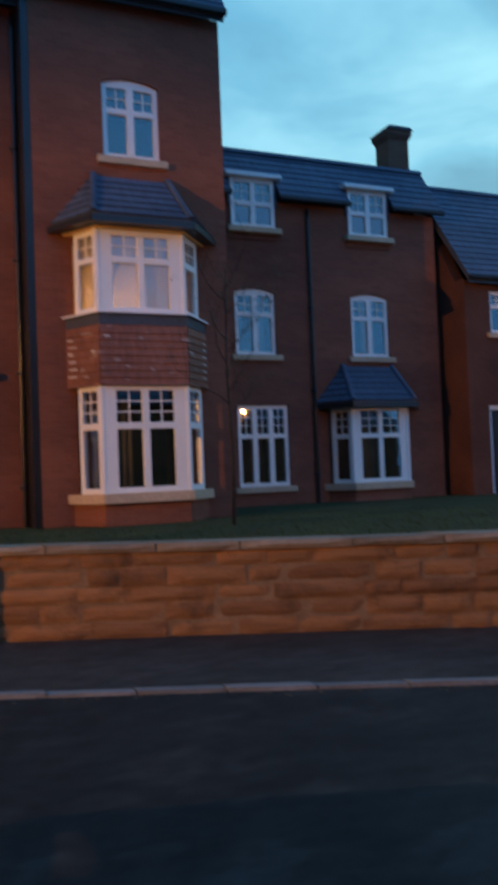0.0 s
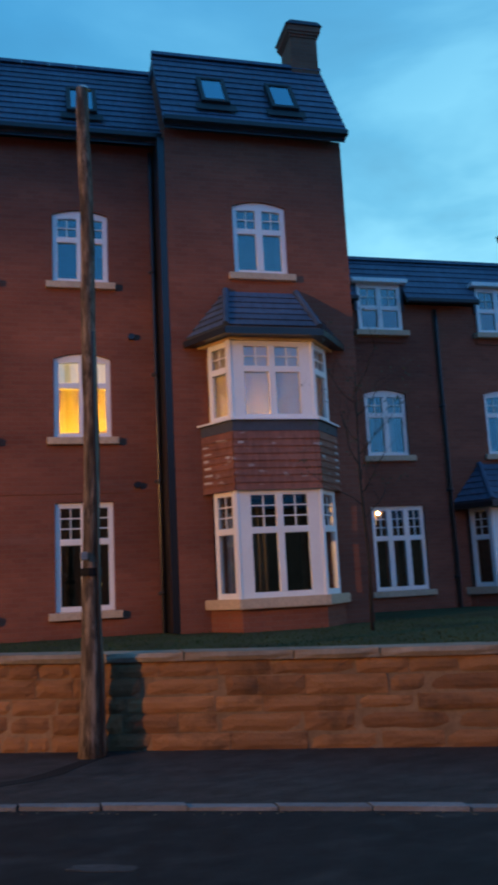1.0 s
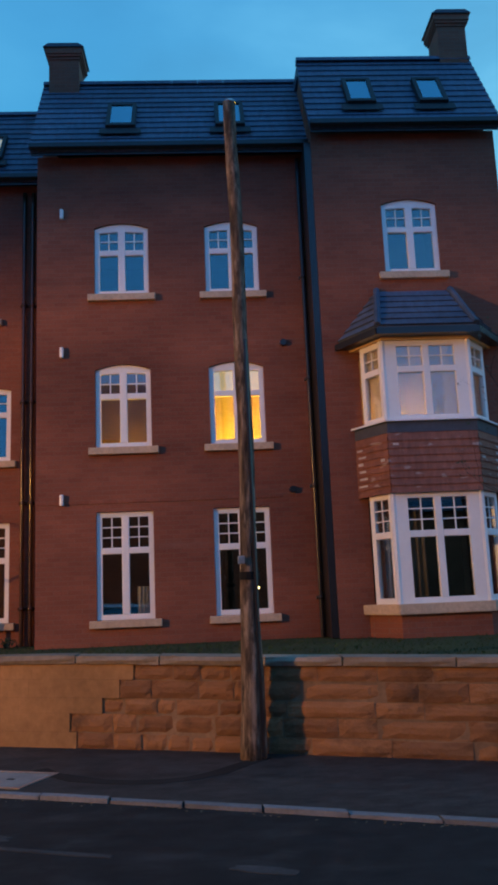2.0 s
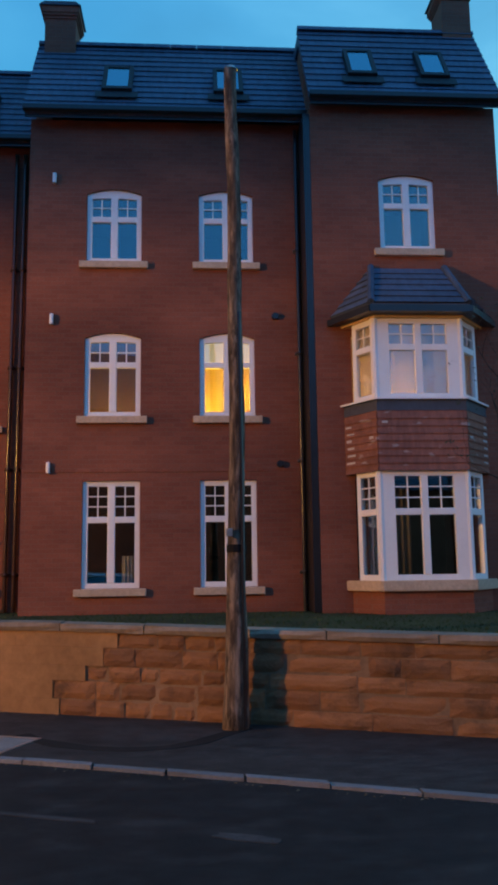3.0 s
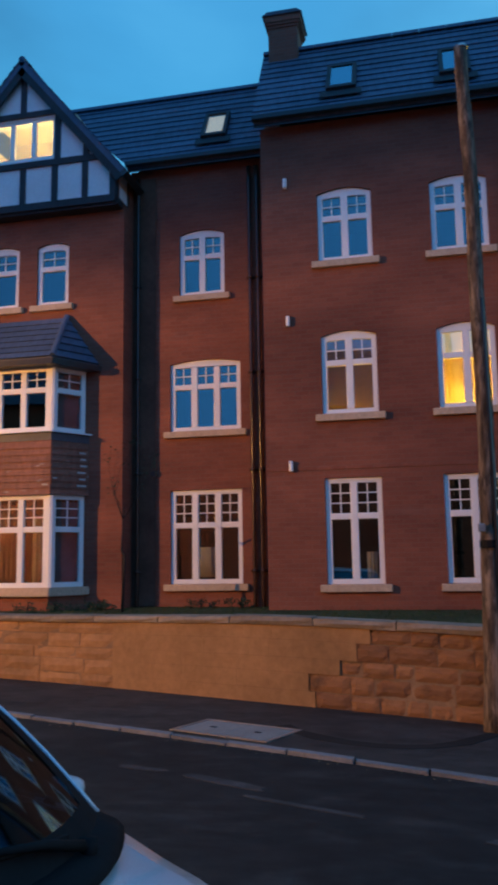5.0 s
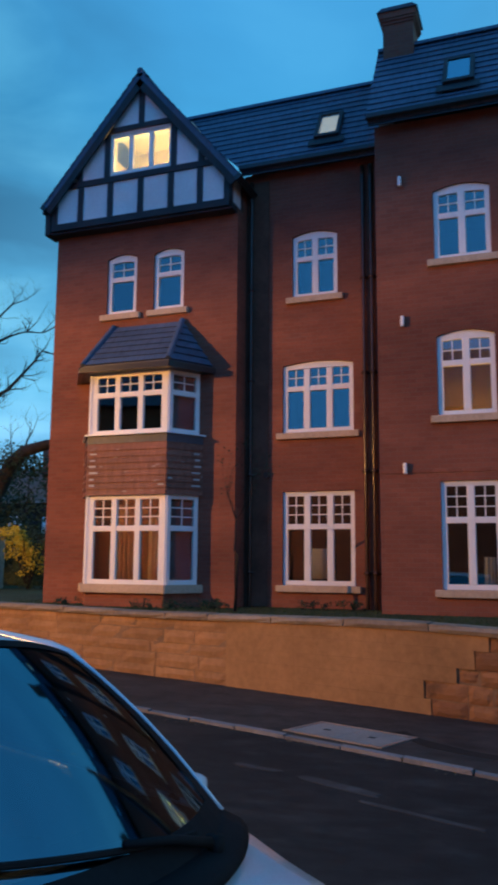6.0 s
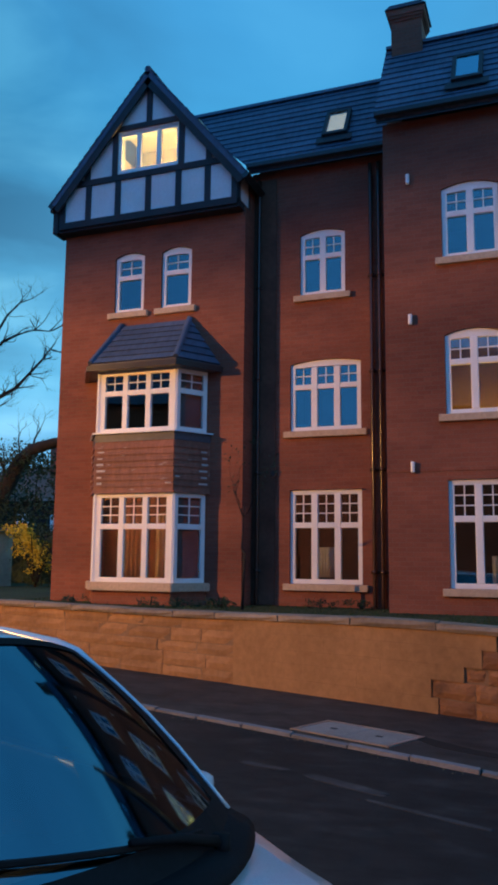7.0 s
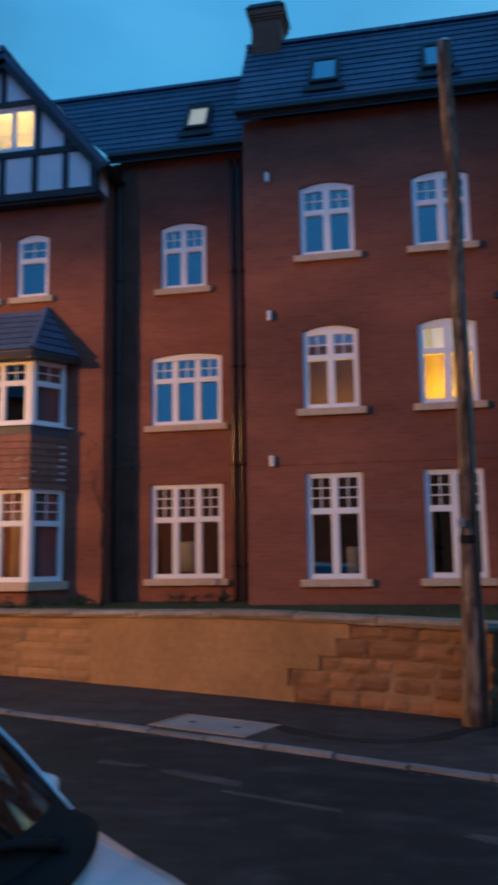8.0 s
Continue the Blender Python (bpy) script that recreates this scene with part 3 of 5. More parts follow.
def skylight(roof, m, w, h, pane="skyglass", lit=0.0):
    bm = bmesh.new()
    for a in ((0, 0.075, 0, h), (w - 0.075, w, 0, h), (0.075, w - 0.075, 0, 0.09), (0.075, w - 0.075, h - 0.075, h)):
        soft_box(bm, a[0], a[1], a[2], a[3], 0.01, 0.10, 0.008, m)
    soft_box(bm, -0.1, w + 0.1, -0.2, -0.004, 0.025, 0.045, 0.004, m)
    sk = part("skylight", bm, "timber", roof, "dark framed roof window")
    bm = bmesh.new()
    box(bm, 0.07, w - 0.07, 0.085, h - 0.07, 0.07, 0.08, m)
    part("pane", bm, pane, sk).visible_shadow = False
    bm = bmesh.new()
    box(bm, 0.06, w - 0.06, 0.07, h - 0.06, 0.028, 0.04, m)
    part("blind", bm, "glowblind" if lit else "room", sk, "pale blind glowing by itself in place of room light behind it" if lit else "")


def chimney(parent, x0, x1, y0, y1, z0, z1):
    bm = bmesh.new()
    box(bm, x0, x1, y0, y1, z0, z1 - 0.24)
    for k, (e, a, b) in enumerate(((0.02, 0.24, 0.19), (0.045, 0.19, 0.14), (0.065, 0.14, 0.02))):
        box(bm, x0 - e, x1 + e, y0 - e, y1 + e, z1 - a, z1 - b)
    ch = part("chimney", bm, "brick", parent, "brick chimney stack with a corbelled head")
    bm = bmesh.new()
    prism(bm, [(x0 - 0.1, z1 - 0.02), (x1 + 0.1, z1 - 0.02), (x1, z1 + 0.05), (x0, z1 + 0.05)], y0 - 0.1, y1 + 0.1, "y")
    part("chimney_cap", bm, "lead", ch)
    bm = bmesh.new()
    box(bm, x0 - 0.02, x1 + 0.02, y0 - 0.03, y0 + 0.02, z0, z0 + 0.35)
    part("flashing", bm, "lead", ch)
    return ch


def downpipe(parent, x, y, z0, z1, r=0.036, material="gutter"):
    bm = bmesh.new()
    tube(bm, [(x, y, z0), (x, y, z0 + 0.01), (x, y, z1 - 0.3), (x, y + 0.0, z1)], r, 10)
    for z in [z0 + 0.6 + 1.8 * k for k in range(int((z1 - z0) / 1.8))]:
        tube(bm, [(x, y, z), (x, y, z + 0.06)], r + 0.014, 10)
        box(bm, x - 0.07, x + 0.07, y + 0.03, y + 0.05, z, z + 0.05)
    return smooth(part("downpipe", bm, material, parent, "dark plastic downpipe"))


def section(parent, x0, x1, y, base, eave, yf, yr, zr, yb, openings, over=0.08, roof=True, reach=0.0, face="brick"):
    """One block: front wall with openings, side walls, back wall, roof."""
    wall_panel("wall", x0, x1, base, eave - 0.03, y, 0.3, openings, face, parent)
    out = [(y + 0.3, base), (yb, base), (yb, zr - 0.36), (yr + 0.05, zr - 0.33), (y + 0.3, eave - 0.05)]
    for a, b in ((x0, x0 + 0.28), (x1 - 0.28, x1)):
        bm = bmesh.new()
        prism(bm, out, a, b)
        part("side_wall", bm, face, parent)
    bm = bmesh.new()
    box(bm, x0 + 0.28, x1 - 0.28, yb - 0.28, yb, base, zr - 0.36)
    part("back_wall", bm, face, parent)
    return main_roof(parent, x0 - over, x1 + over, yf, eave, yr, zr, yb + 0.1, True, reach) if roof else None


def at_wall(x0, y, z0, inset=0.045):
    return Matrix.Translation((x0, y + inset, z0))


def face_pose(a, b, z, inset=0.0):
    """A pose whose local x runs from a to b in plan, with local y to the inside."""
    d = Vector((b[0] - a[0], b[1] - a[1], 0)).normalized()
    inward = Vector((-d.y, d.x, 0))
    return Matrix(((d.x, inward.x, 0, a[0] + inset * inward.x), (d.y, inward.y, 0, a[1] + inset * inward.y), (0, 0, 1, z), (0, 0, 0, 1)))


def hip_roof(parent, foot, z, top, zt, y_wall):
    """A small three-sided tiled roof over a bay; foot: four eave points, top: (x0, x1) at the wall."""
    bm = bmesh.new()
    e = [bm.verts.new((*p, z)) for p in foot]
    t = [bm.verts.new((top[0], y_wall, zt)), bm.verts.new((top[1], y_wall, zt))]
    u = [bm.verts.new((*p, z - 0.13)) for p in foot]
    for f in ((e[0], e[1], t[0]), (e[1], e[2], t[1], t[0]), (e[2], e[3], t[1]), (u[3], u[2], u[1], u[0]), (e[0], u[0], u[1], e[1]), (e[1], u[1], u[2], e[2]), (e[2], u[2], u[3], e[3]), (e[0], t[0], t[1], e[3], u[3], u[0])):
        bm.faces.new(f)
    r = part("bay_roof", bm, "lead", parent, "hipped grey tiled bay roof")
    p1, p2 = Vector((*foot[1], z)), Vector((*foot[2], z))
    a, b = Vector((top[0], y_wall, zt)), Vector((top[1], y_wall, zt))
    m = slope_frame(p1.x, p1.y, z + 0.012, y_wall, zt + 0.012)
    tile_rows(r, m, p2.x - p1.x, math.hypot(y_wall - p1.y, zt - z), 0.19, "roof", left=a.x - p1.x, right=p2.x - b.x)
    for lo, hi in ((p1, a), (p2, b)):
        bm = bmesh.new()
        tube(bm, [lo + Vector((0, -0.01, 0.02)), hi + Vector((0, -0.02, 0.03))], 0.055, 7)
        part("hip_tiles", bm, "roof", r)
    for q0, q1, apex in ((Vector((*foot[0], z)), p1, a), (p2, Vector((*foot[3], z)), b)):
        n = 6
        for i in range(n):
            f0, f1 = i / n, (i + 1) / n
            nrm = (q1 - q0).cross(apex - q0).normalized()
            if nrm.z < 0:
                nrm = -nrm
            w = [q0.lerp(apex, f0) + 0.04 * nrm, q1.lerp(apex, f0) + 0.04 * nrm, q1.lerp(apex, f1) + 0.012 * nrm, q0.lerp(apex, f1) + 0.012 * nrm]
            bm = bmesh.new()
            hi_v = [bm.verts.new(c) for c in w]
            lo_v = [bm.verts.new(c - 0.045 * nrm) for c in w]
            bm.faces.new(hi_v)
            bm.faces.new(lo_v[::-1])
            for k in range(4):
                bm.faces.new((hi_v[k], hi_v[(k + 1) % 4], lo_v[(k + 1) % 4], lo_v[k]))
            part("tile_course", bm, "roof", r)
    bm = bmesh.new()
    for q0, q1 in zip(foot, foot[1:]):
        mm = face_pose(q0, q1, z - 0.14)
        ln = (Vector(q1) - Vector(q0)).length
        box(bm, -0.03, ln + 0.03, -0.07, 0.01, 0.0, 0.10, mm)
    part("gutter", bm, "gutter", r, "black plastic gutter")
    return r


def bay(parent, y_wall, wall_x, front_x, y_front, z, lights, base, upper=True, bars0=(1, 2), bars1=(1, 1), side=0.0, post=0.10, bloom=(0.5, 0.1, 0.3)):
    """A canted bay: ground windows, hung-tile apron, upper windows, hipped roof. z: sill, head, apron top, sill 2, head 2, eave, roof top."""
    plan = [(wall_x[0], y_wall), (front_x[0], y_front), (front_x[1], y_front), (wall_x[1], y_wall)]
    thing_bay = part_empty("bay", parent)

    def grown(e):
        return [(wall_x[0] - e, y_wall), (front_x[0] - e * 0.45, y_front - e), (front_x[1] + e * 0.45, y_front - e), (wall_x[1] + e, y_wall)]

    bm = bmesh.new()
    prism(bm, grown(0.0), base, z[0] - 0.15, "z")
    part("bay_plinth", bm, "brick", thing_bay)
    bm = bmesh.new()
    prism(bm, grown(0.10), z[0] - 0.15, z[0], "z")
    bmesh.ops.bevel(bm, geom=list(bm.edges), offset=0.012, segments=2, affect="EDGES")
    part("bay_sill", bm, "sill", thing_bay, "buff stone bay sill")
    storeys = [(z[0], z[1], bars0, 0.62)] + ([(z[3], z[4], bars1, 0.64)] if upper else [])
    for s0, s1, bars, split in storeys:
        for i in range(3):
            a, b = Vector(plan[i]), Vector(plan[i + 1])
            ln = (b - a).length
            m = face_pose(plan[i], plan[i + 1], s0)
            n = lights if i == 1 else 1
            start = 0.03 + (side if i == 0 else 0.0)
            stop = ln - 0.03 - (side if i == 2 else 0.0)
            window(thing_bay, m @ Matrix.Translation((start, 0, 0)), stop - start, s1 - s0, n, split, bars, 0, False, 0.085, 0.11, side=post if i == 1 else 0.0)
        for p in plan[1:3]:
            bm = bmesh.new()
            tube(bm, [(p[0], p[1] + 0.045, s0), (p[0], p[1] + 0.045, s1)], 0.062, 8)
            part("corner_post", bm, "white", thing_bay)
    bm = bmesh.new()
    prism(bm, grown(-0.09), z[1] + 0.002, z[1] + 0.05, "z")
    part("soffit", bm, "buff", thing_bay, "buff yellow soffit board")
    if upper:
        bm = bmesh.new()
        prism(bm, grown(0.03), z[1], z[2], "z")
        apron = part("apron", bm, "hung", thing_bay, "brown hung-tile apron")
        foot = grown(0.04)
        for i in range(3):
            a, b = foot[i], foot[i + 1]
            ln = (Vector(b) - Vector(a)).length
            m = face_pose(a, b, z[1]) @ Matrix(((1, 0, 0, 0), (0, 0, -1, 0), (0, 1, 0, 0), (0, 0, 0, 1)))
            tile_rows(apron, m, ln, z[2] - z[1], 0.115, "hung", thick=0.014)
            # pale lime bloom on the tile edges near the corners
            rows = round((z[2] - z[1]) / 0.115)
            face = face_pose(a, b, z[1])
            rng = random.Random(int(abs(a[0]) * 100) + i)
            for k in range(1, rows - 1):
                for near in (0.0, 1.0):
                    reach = bloom[i] if near == 0.0 else bloom[i] * 0.25
                    if rng.random() > reach * 2.4:
                        continue
                    wide = min(ln * 0.4, rng.uniform(0.06, 0.12) + 0.25 * reach * rng.random())
                    x = rng.uniform(0.02, 0.07) if (near == 0.0) == (i < 2) else ln - wide - rng.uniform(0.03, 0.08)
                    zt = (z[2] - z[1]) / rows * (k + 0.25)
                    bm = bmesh.new()
                    soft_box(bm, x, x + wide, -0.0275, -0.0235, zt, zt + rng.uniform(0.025, 0.045), 0.0018, face)
                    part("lime_stain", bm, "lime", apron)
        bm = bmesh.new()
        prism(bm, grown(0.055), z[2], z[3] - 0.03, "z")
        prism(bm, grown(0.085), z[3] - 0.03, z[3], "z")
        part("flashing", bm, "lead", thing_bay, "grey lead flashing")
        bm = bmesh.new()
        prism(bm, grown(0.11), z[3] - 0.022, z[3] + 0.004, "z")
        part("sill_board", bm, "white", thing_bay)
    zt = z[4] if upper else z[1]
    bm = bmesh.new()
    prism(bm, grown(0.06), zt, z[5] - 0.128, "z")
    part("head_board", bm, "buff", thing_bay, "buff yellow head board")
    g = grown(0.21)
    hip_roof(thing_bay, g, z[5], (front_x[0] + 0.1, front_x[1] - 0.02), z[6], y_wall - 0.004)
    return thing_bay


def part_empty(name, parent):
    ob = new(name)
    ob.parent = parent
    ob.matrix_parent_inverse = Matrix.Translation(-parent.location)
    return ob


# ---------------------------------------------------------------- the apartment building
GROUND = 0.95
flats = thing("apartment_building", (-2.5, 10.0, GROUND), "four-storey red brick apartment building with white casements behind the wall", "building")
G, F1, F2 = (1.385, 3.10), (4.155, 5.475), (6.79, 8.0)
RISE = 0.09


def column(parent, y, x0, w, floors, lights):
    out = []
    for (z0, z1), rise, bars, split in floors:
        out.append(Opening(x0, x0 + w, z0, z1, rise))
        window(parent, at_wall(x0, y, z0), w, z1 - z0, lights, split, bars, rise)
    return out


GROUND_F = (G, 0.0, (1, 2), 0.635)
FIRST_F = (F1, RISE, (1, 1), 0.66)
SECOND_F = (F2, RISE, (1, 1), 0.64)

# block with two columns of windows
YB = 10.0
openings = column(flats, YB, -2.01, 0.92, (GROUND_F, FIRST_F, SECOND_F), 2)
openings += column(flats, YB, -0.12, 0.92, (GROUND_F, (F1, RISE, (0, 0), 0.66), SECOND_F), 2)
roof_b = section(flats, -2.98, 1.72, YB, GROUND, 9.37, 9.66, 10.93, 11.37, 18.0, openings)
for x0 in (-2.01, -0.12):
    for z0, z1 in (G, F1, F2):
        if x0 > -1 and z0 == F1[0]:
            room(flats, x0 - 0.5, x0 + 1.3, YB + 0.302, 1.0, z0 - 0.3, z1 + 0.35, "warmroom", 110, (1.0, 0.54, 0.05), (x0 + 0.62, YB + 0.62, z0 - 0.08))
        elif z0 == F1[0]:
            room(flats, x0 - 0.5, x0 + 1.3, YB + 0.302, 1.0, z0 - 0.3, z1 + 0.35, "brownroom", 26.0, (1.0, 0.52, 0.06), (x0 + 0.45, YB + 0.68, z0 - 0.12))
        else:
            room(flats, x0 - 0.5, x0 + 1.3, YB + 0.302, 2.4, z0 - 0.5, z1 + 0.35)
chimney(flats, -2.93, -2.37, 10.72, 11.3, 10.3, 12.0)
for sx in (-1.78, 0.14):
    skylight(roof_b, slope_frame(sx, 9.66, 9.37, 10.93, 11.37) @ Matrix.Translation((0, 0.47, 0.03)), 0.52, 0.85)

# projecting block with the two-light bay
YA = 9.3
openings = column(flats, YA, 2.835, 0.93, (SECOND_F,), 2)
bay_z = (1.47, 3.10, 4.0, 4.19, 5.45, 5.62, 6.45)
openings += [Opening(2.29, 4.29, 1.5, 3.05), Opening(2.29, 4.29, 4.22, 5.4)]
roof_a = section(flats, 1.72, 4.86, YA, GROUND, 9.35, 9.02, 10.20, 11.31, 18.0, openings, 0.05)
bay(flats, YA, (2.2, 4.38), (2.55, 3.88), 8.72, bay_z, 2, GROUND, side=0.13, post=0.185)
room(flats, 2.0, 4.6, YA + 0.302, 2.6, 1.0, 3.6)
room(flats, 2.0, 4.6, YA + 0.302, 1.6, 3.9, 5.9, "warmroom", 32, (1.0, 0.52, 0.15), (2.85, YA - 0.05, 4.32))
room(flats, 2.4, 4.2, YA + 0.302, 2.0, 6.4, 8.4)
chimney(flats, 4.33, 4.86, 10.1, 10.7, 10.3, 12.17)
for sx in (2.62, 3.86):
    skylight(roof_a, slope_frame(sx - 0.25, 9.02, 9.35, 10.20, 11.31) @ Matrix.Translation((0, 0.47, 0.03)), 0.5, 0.85)

# recessed block with three-light windows
YC = 11.07
CG, CF1, CF2 = (1.385, 3.085), (4.17, 5.45), (6.77, 7.98)
openings = column(flats, YC, -5.0, 1.35, ((CG, 0.0, (1, 2), 0.62), (CF1, 0.07, (1, 1), 0.66)), 3)
openings += column(flats, YC, -4.81, 0.88, ((CF2, RISE, (1, 1), 0.64),), 2)
roof_c = section(flats, -5.8, -2.98, YC, GROUND, 9.42, 10.75, 12.02, 11.45, 18.0, openings, 0.0, True, 1.9)
room(flats, -5.4, -3.3, YC + 0.302, 2.4, 0.98, 3.5)
room(flats, -5.4, -3.3, YC + 0.302, 2.0, 3.7, 5.8)
room(flats, -5.3, -3.4, YC + 0.302, 2.0, 6.3, 8.3)
skylight(roof_c, slope_frame(-4.34, 10.75, 9.42, 12.02, 11.45) @ Matrix.Translation((0, 0.47, 0.03)), 0.5, 0.85, "glass", 1.0)

# gabled block with the three-light bay and the half-timbered gable
YD = 10.55
XD = (-9.74, -5.74)
DX = -7.72
openings = column(flats, YD, -8.54, 0.66, (((6.645, 7.80), RISE, (1, 1), 0.64),), 1)
openings += column(flats, YD, -7.50, 0.65, (((6.645, 7.80), RISE, (1, 1), 0.64),), 1)
openings += [Opening(-8.76, -6.54, 1.45, 2.98), Opening(-8.76, -6.54, 4.15, 5.25)]
wall_panel("wall", XD[0], XD[1], GROUND, 8.5, YD, 0.3, openings, "brick", flats)
for a, b in ((XD[0], XD[0] + 0.28), (XD[1] - 0.28, XD[1])):
    bm = bmesh.new()
    box(bm, a, b, YD + 0.3, 18.0, GROUND, 9.2)
    part("side_wall", bm, "brick", flats)
bm = bmesh.new()
box(bm, XD[0] + 0.28, XD[1] - 0.28, 17.72, 18.0, GROUND, 9.2)
part("back_wall", bm, "brick", flats)
bay(flats, YD, (-8.86, -6.44), (-8.44, -6.84), 9.95, (1.38, 3.0, 3.95, 4.12, 5.30, 5.42, 6.36), 3, GROUND, True, (1, 2), (1, 1), bloom=(0.3, 0.5, 0.4))
room(flats, -9.2, -6.1, YD + 0.302, 2.6, 0.98, 3.5)
room(flats, -9.2, -6.1, YD + 0.302, 2.4, 3.7, 5.8)
room(flats, -8.9, -6.5, YD + 0.302, 2.0, 6.2, 8.2)
# jettied gable front
YG = 10.28
APEX, SIDE, LOW = 11.52, 9.10, 8.46
GX = (-9.72, -5.80)


def gable_top(x):
    return SIDE + 0.06 + (APEX - SIDE - 0.1) * (1 - abs(x - DX) / ((GX[1] - GX[0]) / 2))


gw = Opening(-8.40, -7.06, 9.50, 10.32)
wall_panel("gable_panel", GX[0], GX[1], LOW, gable_top, YG, 0.26, [gw], "panel", flats, "white rendered gable with dark timbers")
bm = bmesh.new()
box(bm, GX[0], GX[1], YG + 0.01, YD + 0.1, LOW - 0.06, LOW - 0.004)
part("jetty_board", bm, "timber", flats)
window(flats, at_wall(gw.x0, YG, gw.z0, 0.02), gw.x1 - gw.x0, gw.z1 - gw.z0, 3, 1.0, (0, 0), 0, False, 0.05, 0.09)
room(flats, -8.7, -6.75, YG + 0.262, 0.9, 9.1, 10.5, "warmroom", 75, (1.0, 0.70, 0.26), (-7.73, YG + 0.55, 9.35))


def timber(x0, z0, x1, z1, wide=0.12, proud=0.03):
    d = Vector((x1 - x0, 0, z1 - z0))
    n = Vector((-d.z, 0, d.x)).normalized() * wide / 2
    a, b = Vector((x0, 0, z0)), Vector((x1, 0, z1))
    bm = bmesh.new()
    prism(bm, [(p.x, p.z) for p in (a + n, b + n, b - n, a - n)], YG - proud, YG + 0.01, "y")
    part("timber", bm, "timber", flats)


timber(GX[0], LOW + 0.06, GX[1], LOW + 0.06, 0.14, 0.045)
timber(GX[0] + 0.1, 9.38, GX[1] - 0.1, 9.38, 0.12, 0.04)
timber(-8.55, 10.42, -6.93, 10.42, 0.11, 0.04)
for x in (-9.06, -8.38, -7.70, -7.04, -6.42):
    timber(x, LOW + 0.12, x, 9.33)
for x in (-8.47, -6.99):
    timber(x, 9.43, x, 10.36)
for x in (-9.10, -6.40):
    timber(x, 9.43, x, gable_top(x) - 0.05)
timber(DX, 10.47, DX, APEX - 0.2)
for x in (GX[0] + 0.06, GX[1] - 0.06):
    timber(x, LOW + 0.12, x, SIDE)
# bracket under the outer eave
bm = bmesh.new()
soft_box(bm, -9.885, -9.76, YG - 0.02, YD + 0.1, 8.40, 8.94, 0.012)
soft_box(bm, -9.94, -9.78, YG - 0.06, YD + 0.1, 8.86, 8.97, 0.010)
part("eave_bracket", bm, "timber", flats, "dark timber eave bracket")
# side cheeks of the jetty
for x, s in ((GX[1], 1), (GX[0], -1)):
    bm = bmesh.new()
    box(bm, min(x, x + s * 0.02), max(x, x + s * 0.02), YG + 0.1, YD + 0.25, LOW + 0.1, SIDE)
    part("gable_cheek", bm, "panel", flats)
    bm = bmesh.new()
    box(bm, min(x, x + s * 0.03), max(x, x + s * 0.03), YG, YG + 0.1, LOW, SIDE)
    box(bm, min(x, x + s * 0.03), max(x, x + s * 0.03), YD + 0.25, YD + 0.35, LOW, SIDE)
    box(bm, min(x, x + s * 0.034), max(x, x + s * 0.034), YG, YD + 0.35, LOW - 0.05, LOW + 0.1)
    part("timber", bm, "timber", flats)
# roof of the gabled block: ridge runs back
for s in (1, -1):
    ex = DX + s * 2.14
    up = Vector((DX - ex, 0, APEX + 0.02 - 9.0)).normalized()
    nrm = Vector((s * up.z, 0, abs(up.x)))
    yv = Vector((0, 1, 0))
    y0 = YG - 0.16
    m = Matrix(((0, up.x, nrm.x, ex), (1, 0, 0, y0), (0, up.z, nrm.z, 9.0), (0, 0, 0, 1)))
    bm = bmesh.new()
    length = math.hypot(DX - ex, APEX + 0.02 - 9.0)
    box(bm, 0.02, 7.6, 0.0, length, -0.1, 0.0, m)
    slope = part("roof", bm, "roof", flats, "steep grey tiled gable roof")
    tile_rows(slope, m, 7.6, length, 0.2, "roof")
    bm = bmesh.new()
    box(bm, 0.03, 0.075, -0.05, length + 0.02, -0.24, -0.004, m)
    part("bargeboard", bm, "timber", slope, "dark timber bargeboard")
    bm = bmesh.new()
    box(bm, 0.0, 7.5, -0.09, 0.0, -0.11, 0.02, m)
    part("gutter", bm, "gutter", slope)
bm = bmesh.new()
tube(bm, [(DX, YG - 0.15, APEX + 0.02), (DX, 17.7, APEX + 0.02)], 0.07, 8)
part("ridge_tiles", bm, "roof", flats)
# crown and infill behind the gable
bm = bmesh.new()
prism(bm, [(XD[0], 9.0), (XD[1], 9.0), (XD[1], 9.15), (DX, APEX - 0.15), (XD[0], 9.15)], 17.6, 17.9, "y")
part("back_gable", bm, "brick", flats)

# pipes and small fittings
for px, py in ((1.55, 9.94), (-5.62, 11.0), (-3.12, 11.0), (-3.27, 11.0), (-3.42, 11.0)):
    downpipe(flats, px, py, 0.98, 9.2, 0.036, "gutter" if px > 0 else "brownpipe")
bm = bmesh.new()
box(bm, 1.605, 1.716, 9.31, 9.995, 1.0, 9.15)
part("pipe_casing", bm, "gutter", flats, "black pipe casing")
# added dark panel that deepens the shade in the recess
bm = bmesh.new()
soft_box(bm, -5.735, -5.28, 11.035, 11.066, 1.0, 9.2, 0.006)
part("shade_panel", bm, "recess_shade", flats, "added dark strip standing in for shade in the recess beside the gabled block")
for z in (3.31, 5.78, 8.25):
    bm = bmesh.new()
    soft_box(bm, -2.585, -2.525, 9.92, 9.99, z - 0.09, z + 0.09, 0.015)
    part("wall_light", bm, "white", flats, "small white wall light, unlit")
for x, z in ((1.15, 5.86), (1.19, 3.36), (-5.3, 3.4)):
    bm = bmesh.new()
    yy = YB if x > 0 else YC
    tube(bm, [(x, yy - 0.07, z), (x, yy + 0.01, z)], 0.055, 10)
    part("vent", bm, "gutter", flats, "black round flue vent")
bm = bmesh.new()
box(bm, -2.985, 1.0, YB - 0.012, YB + 0.005, 3.24, 3.315)
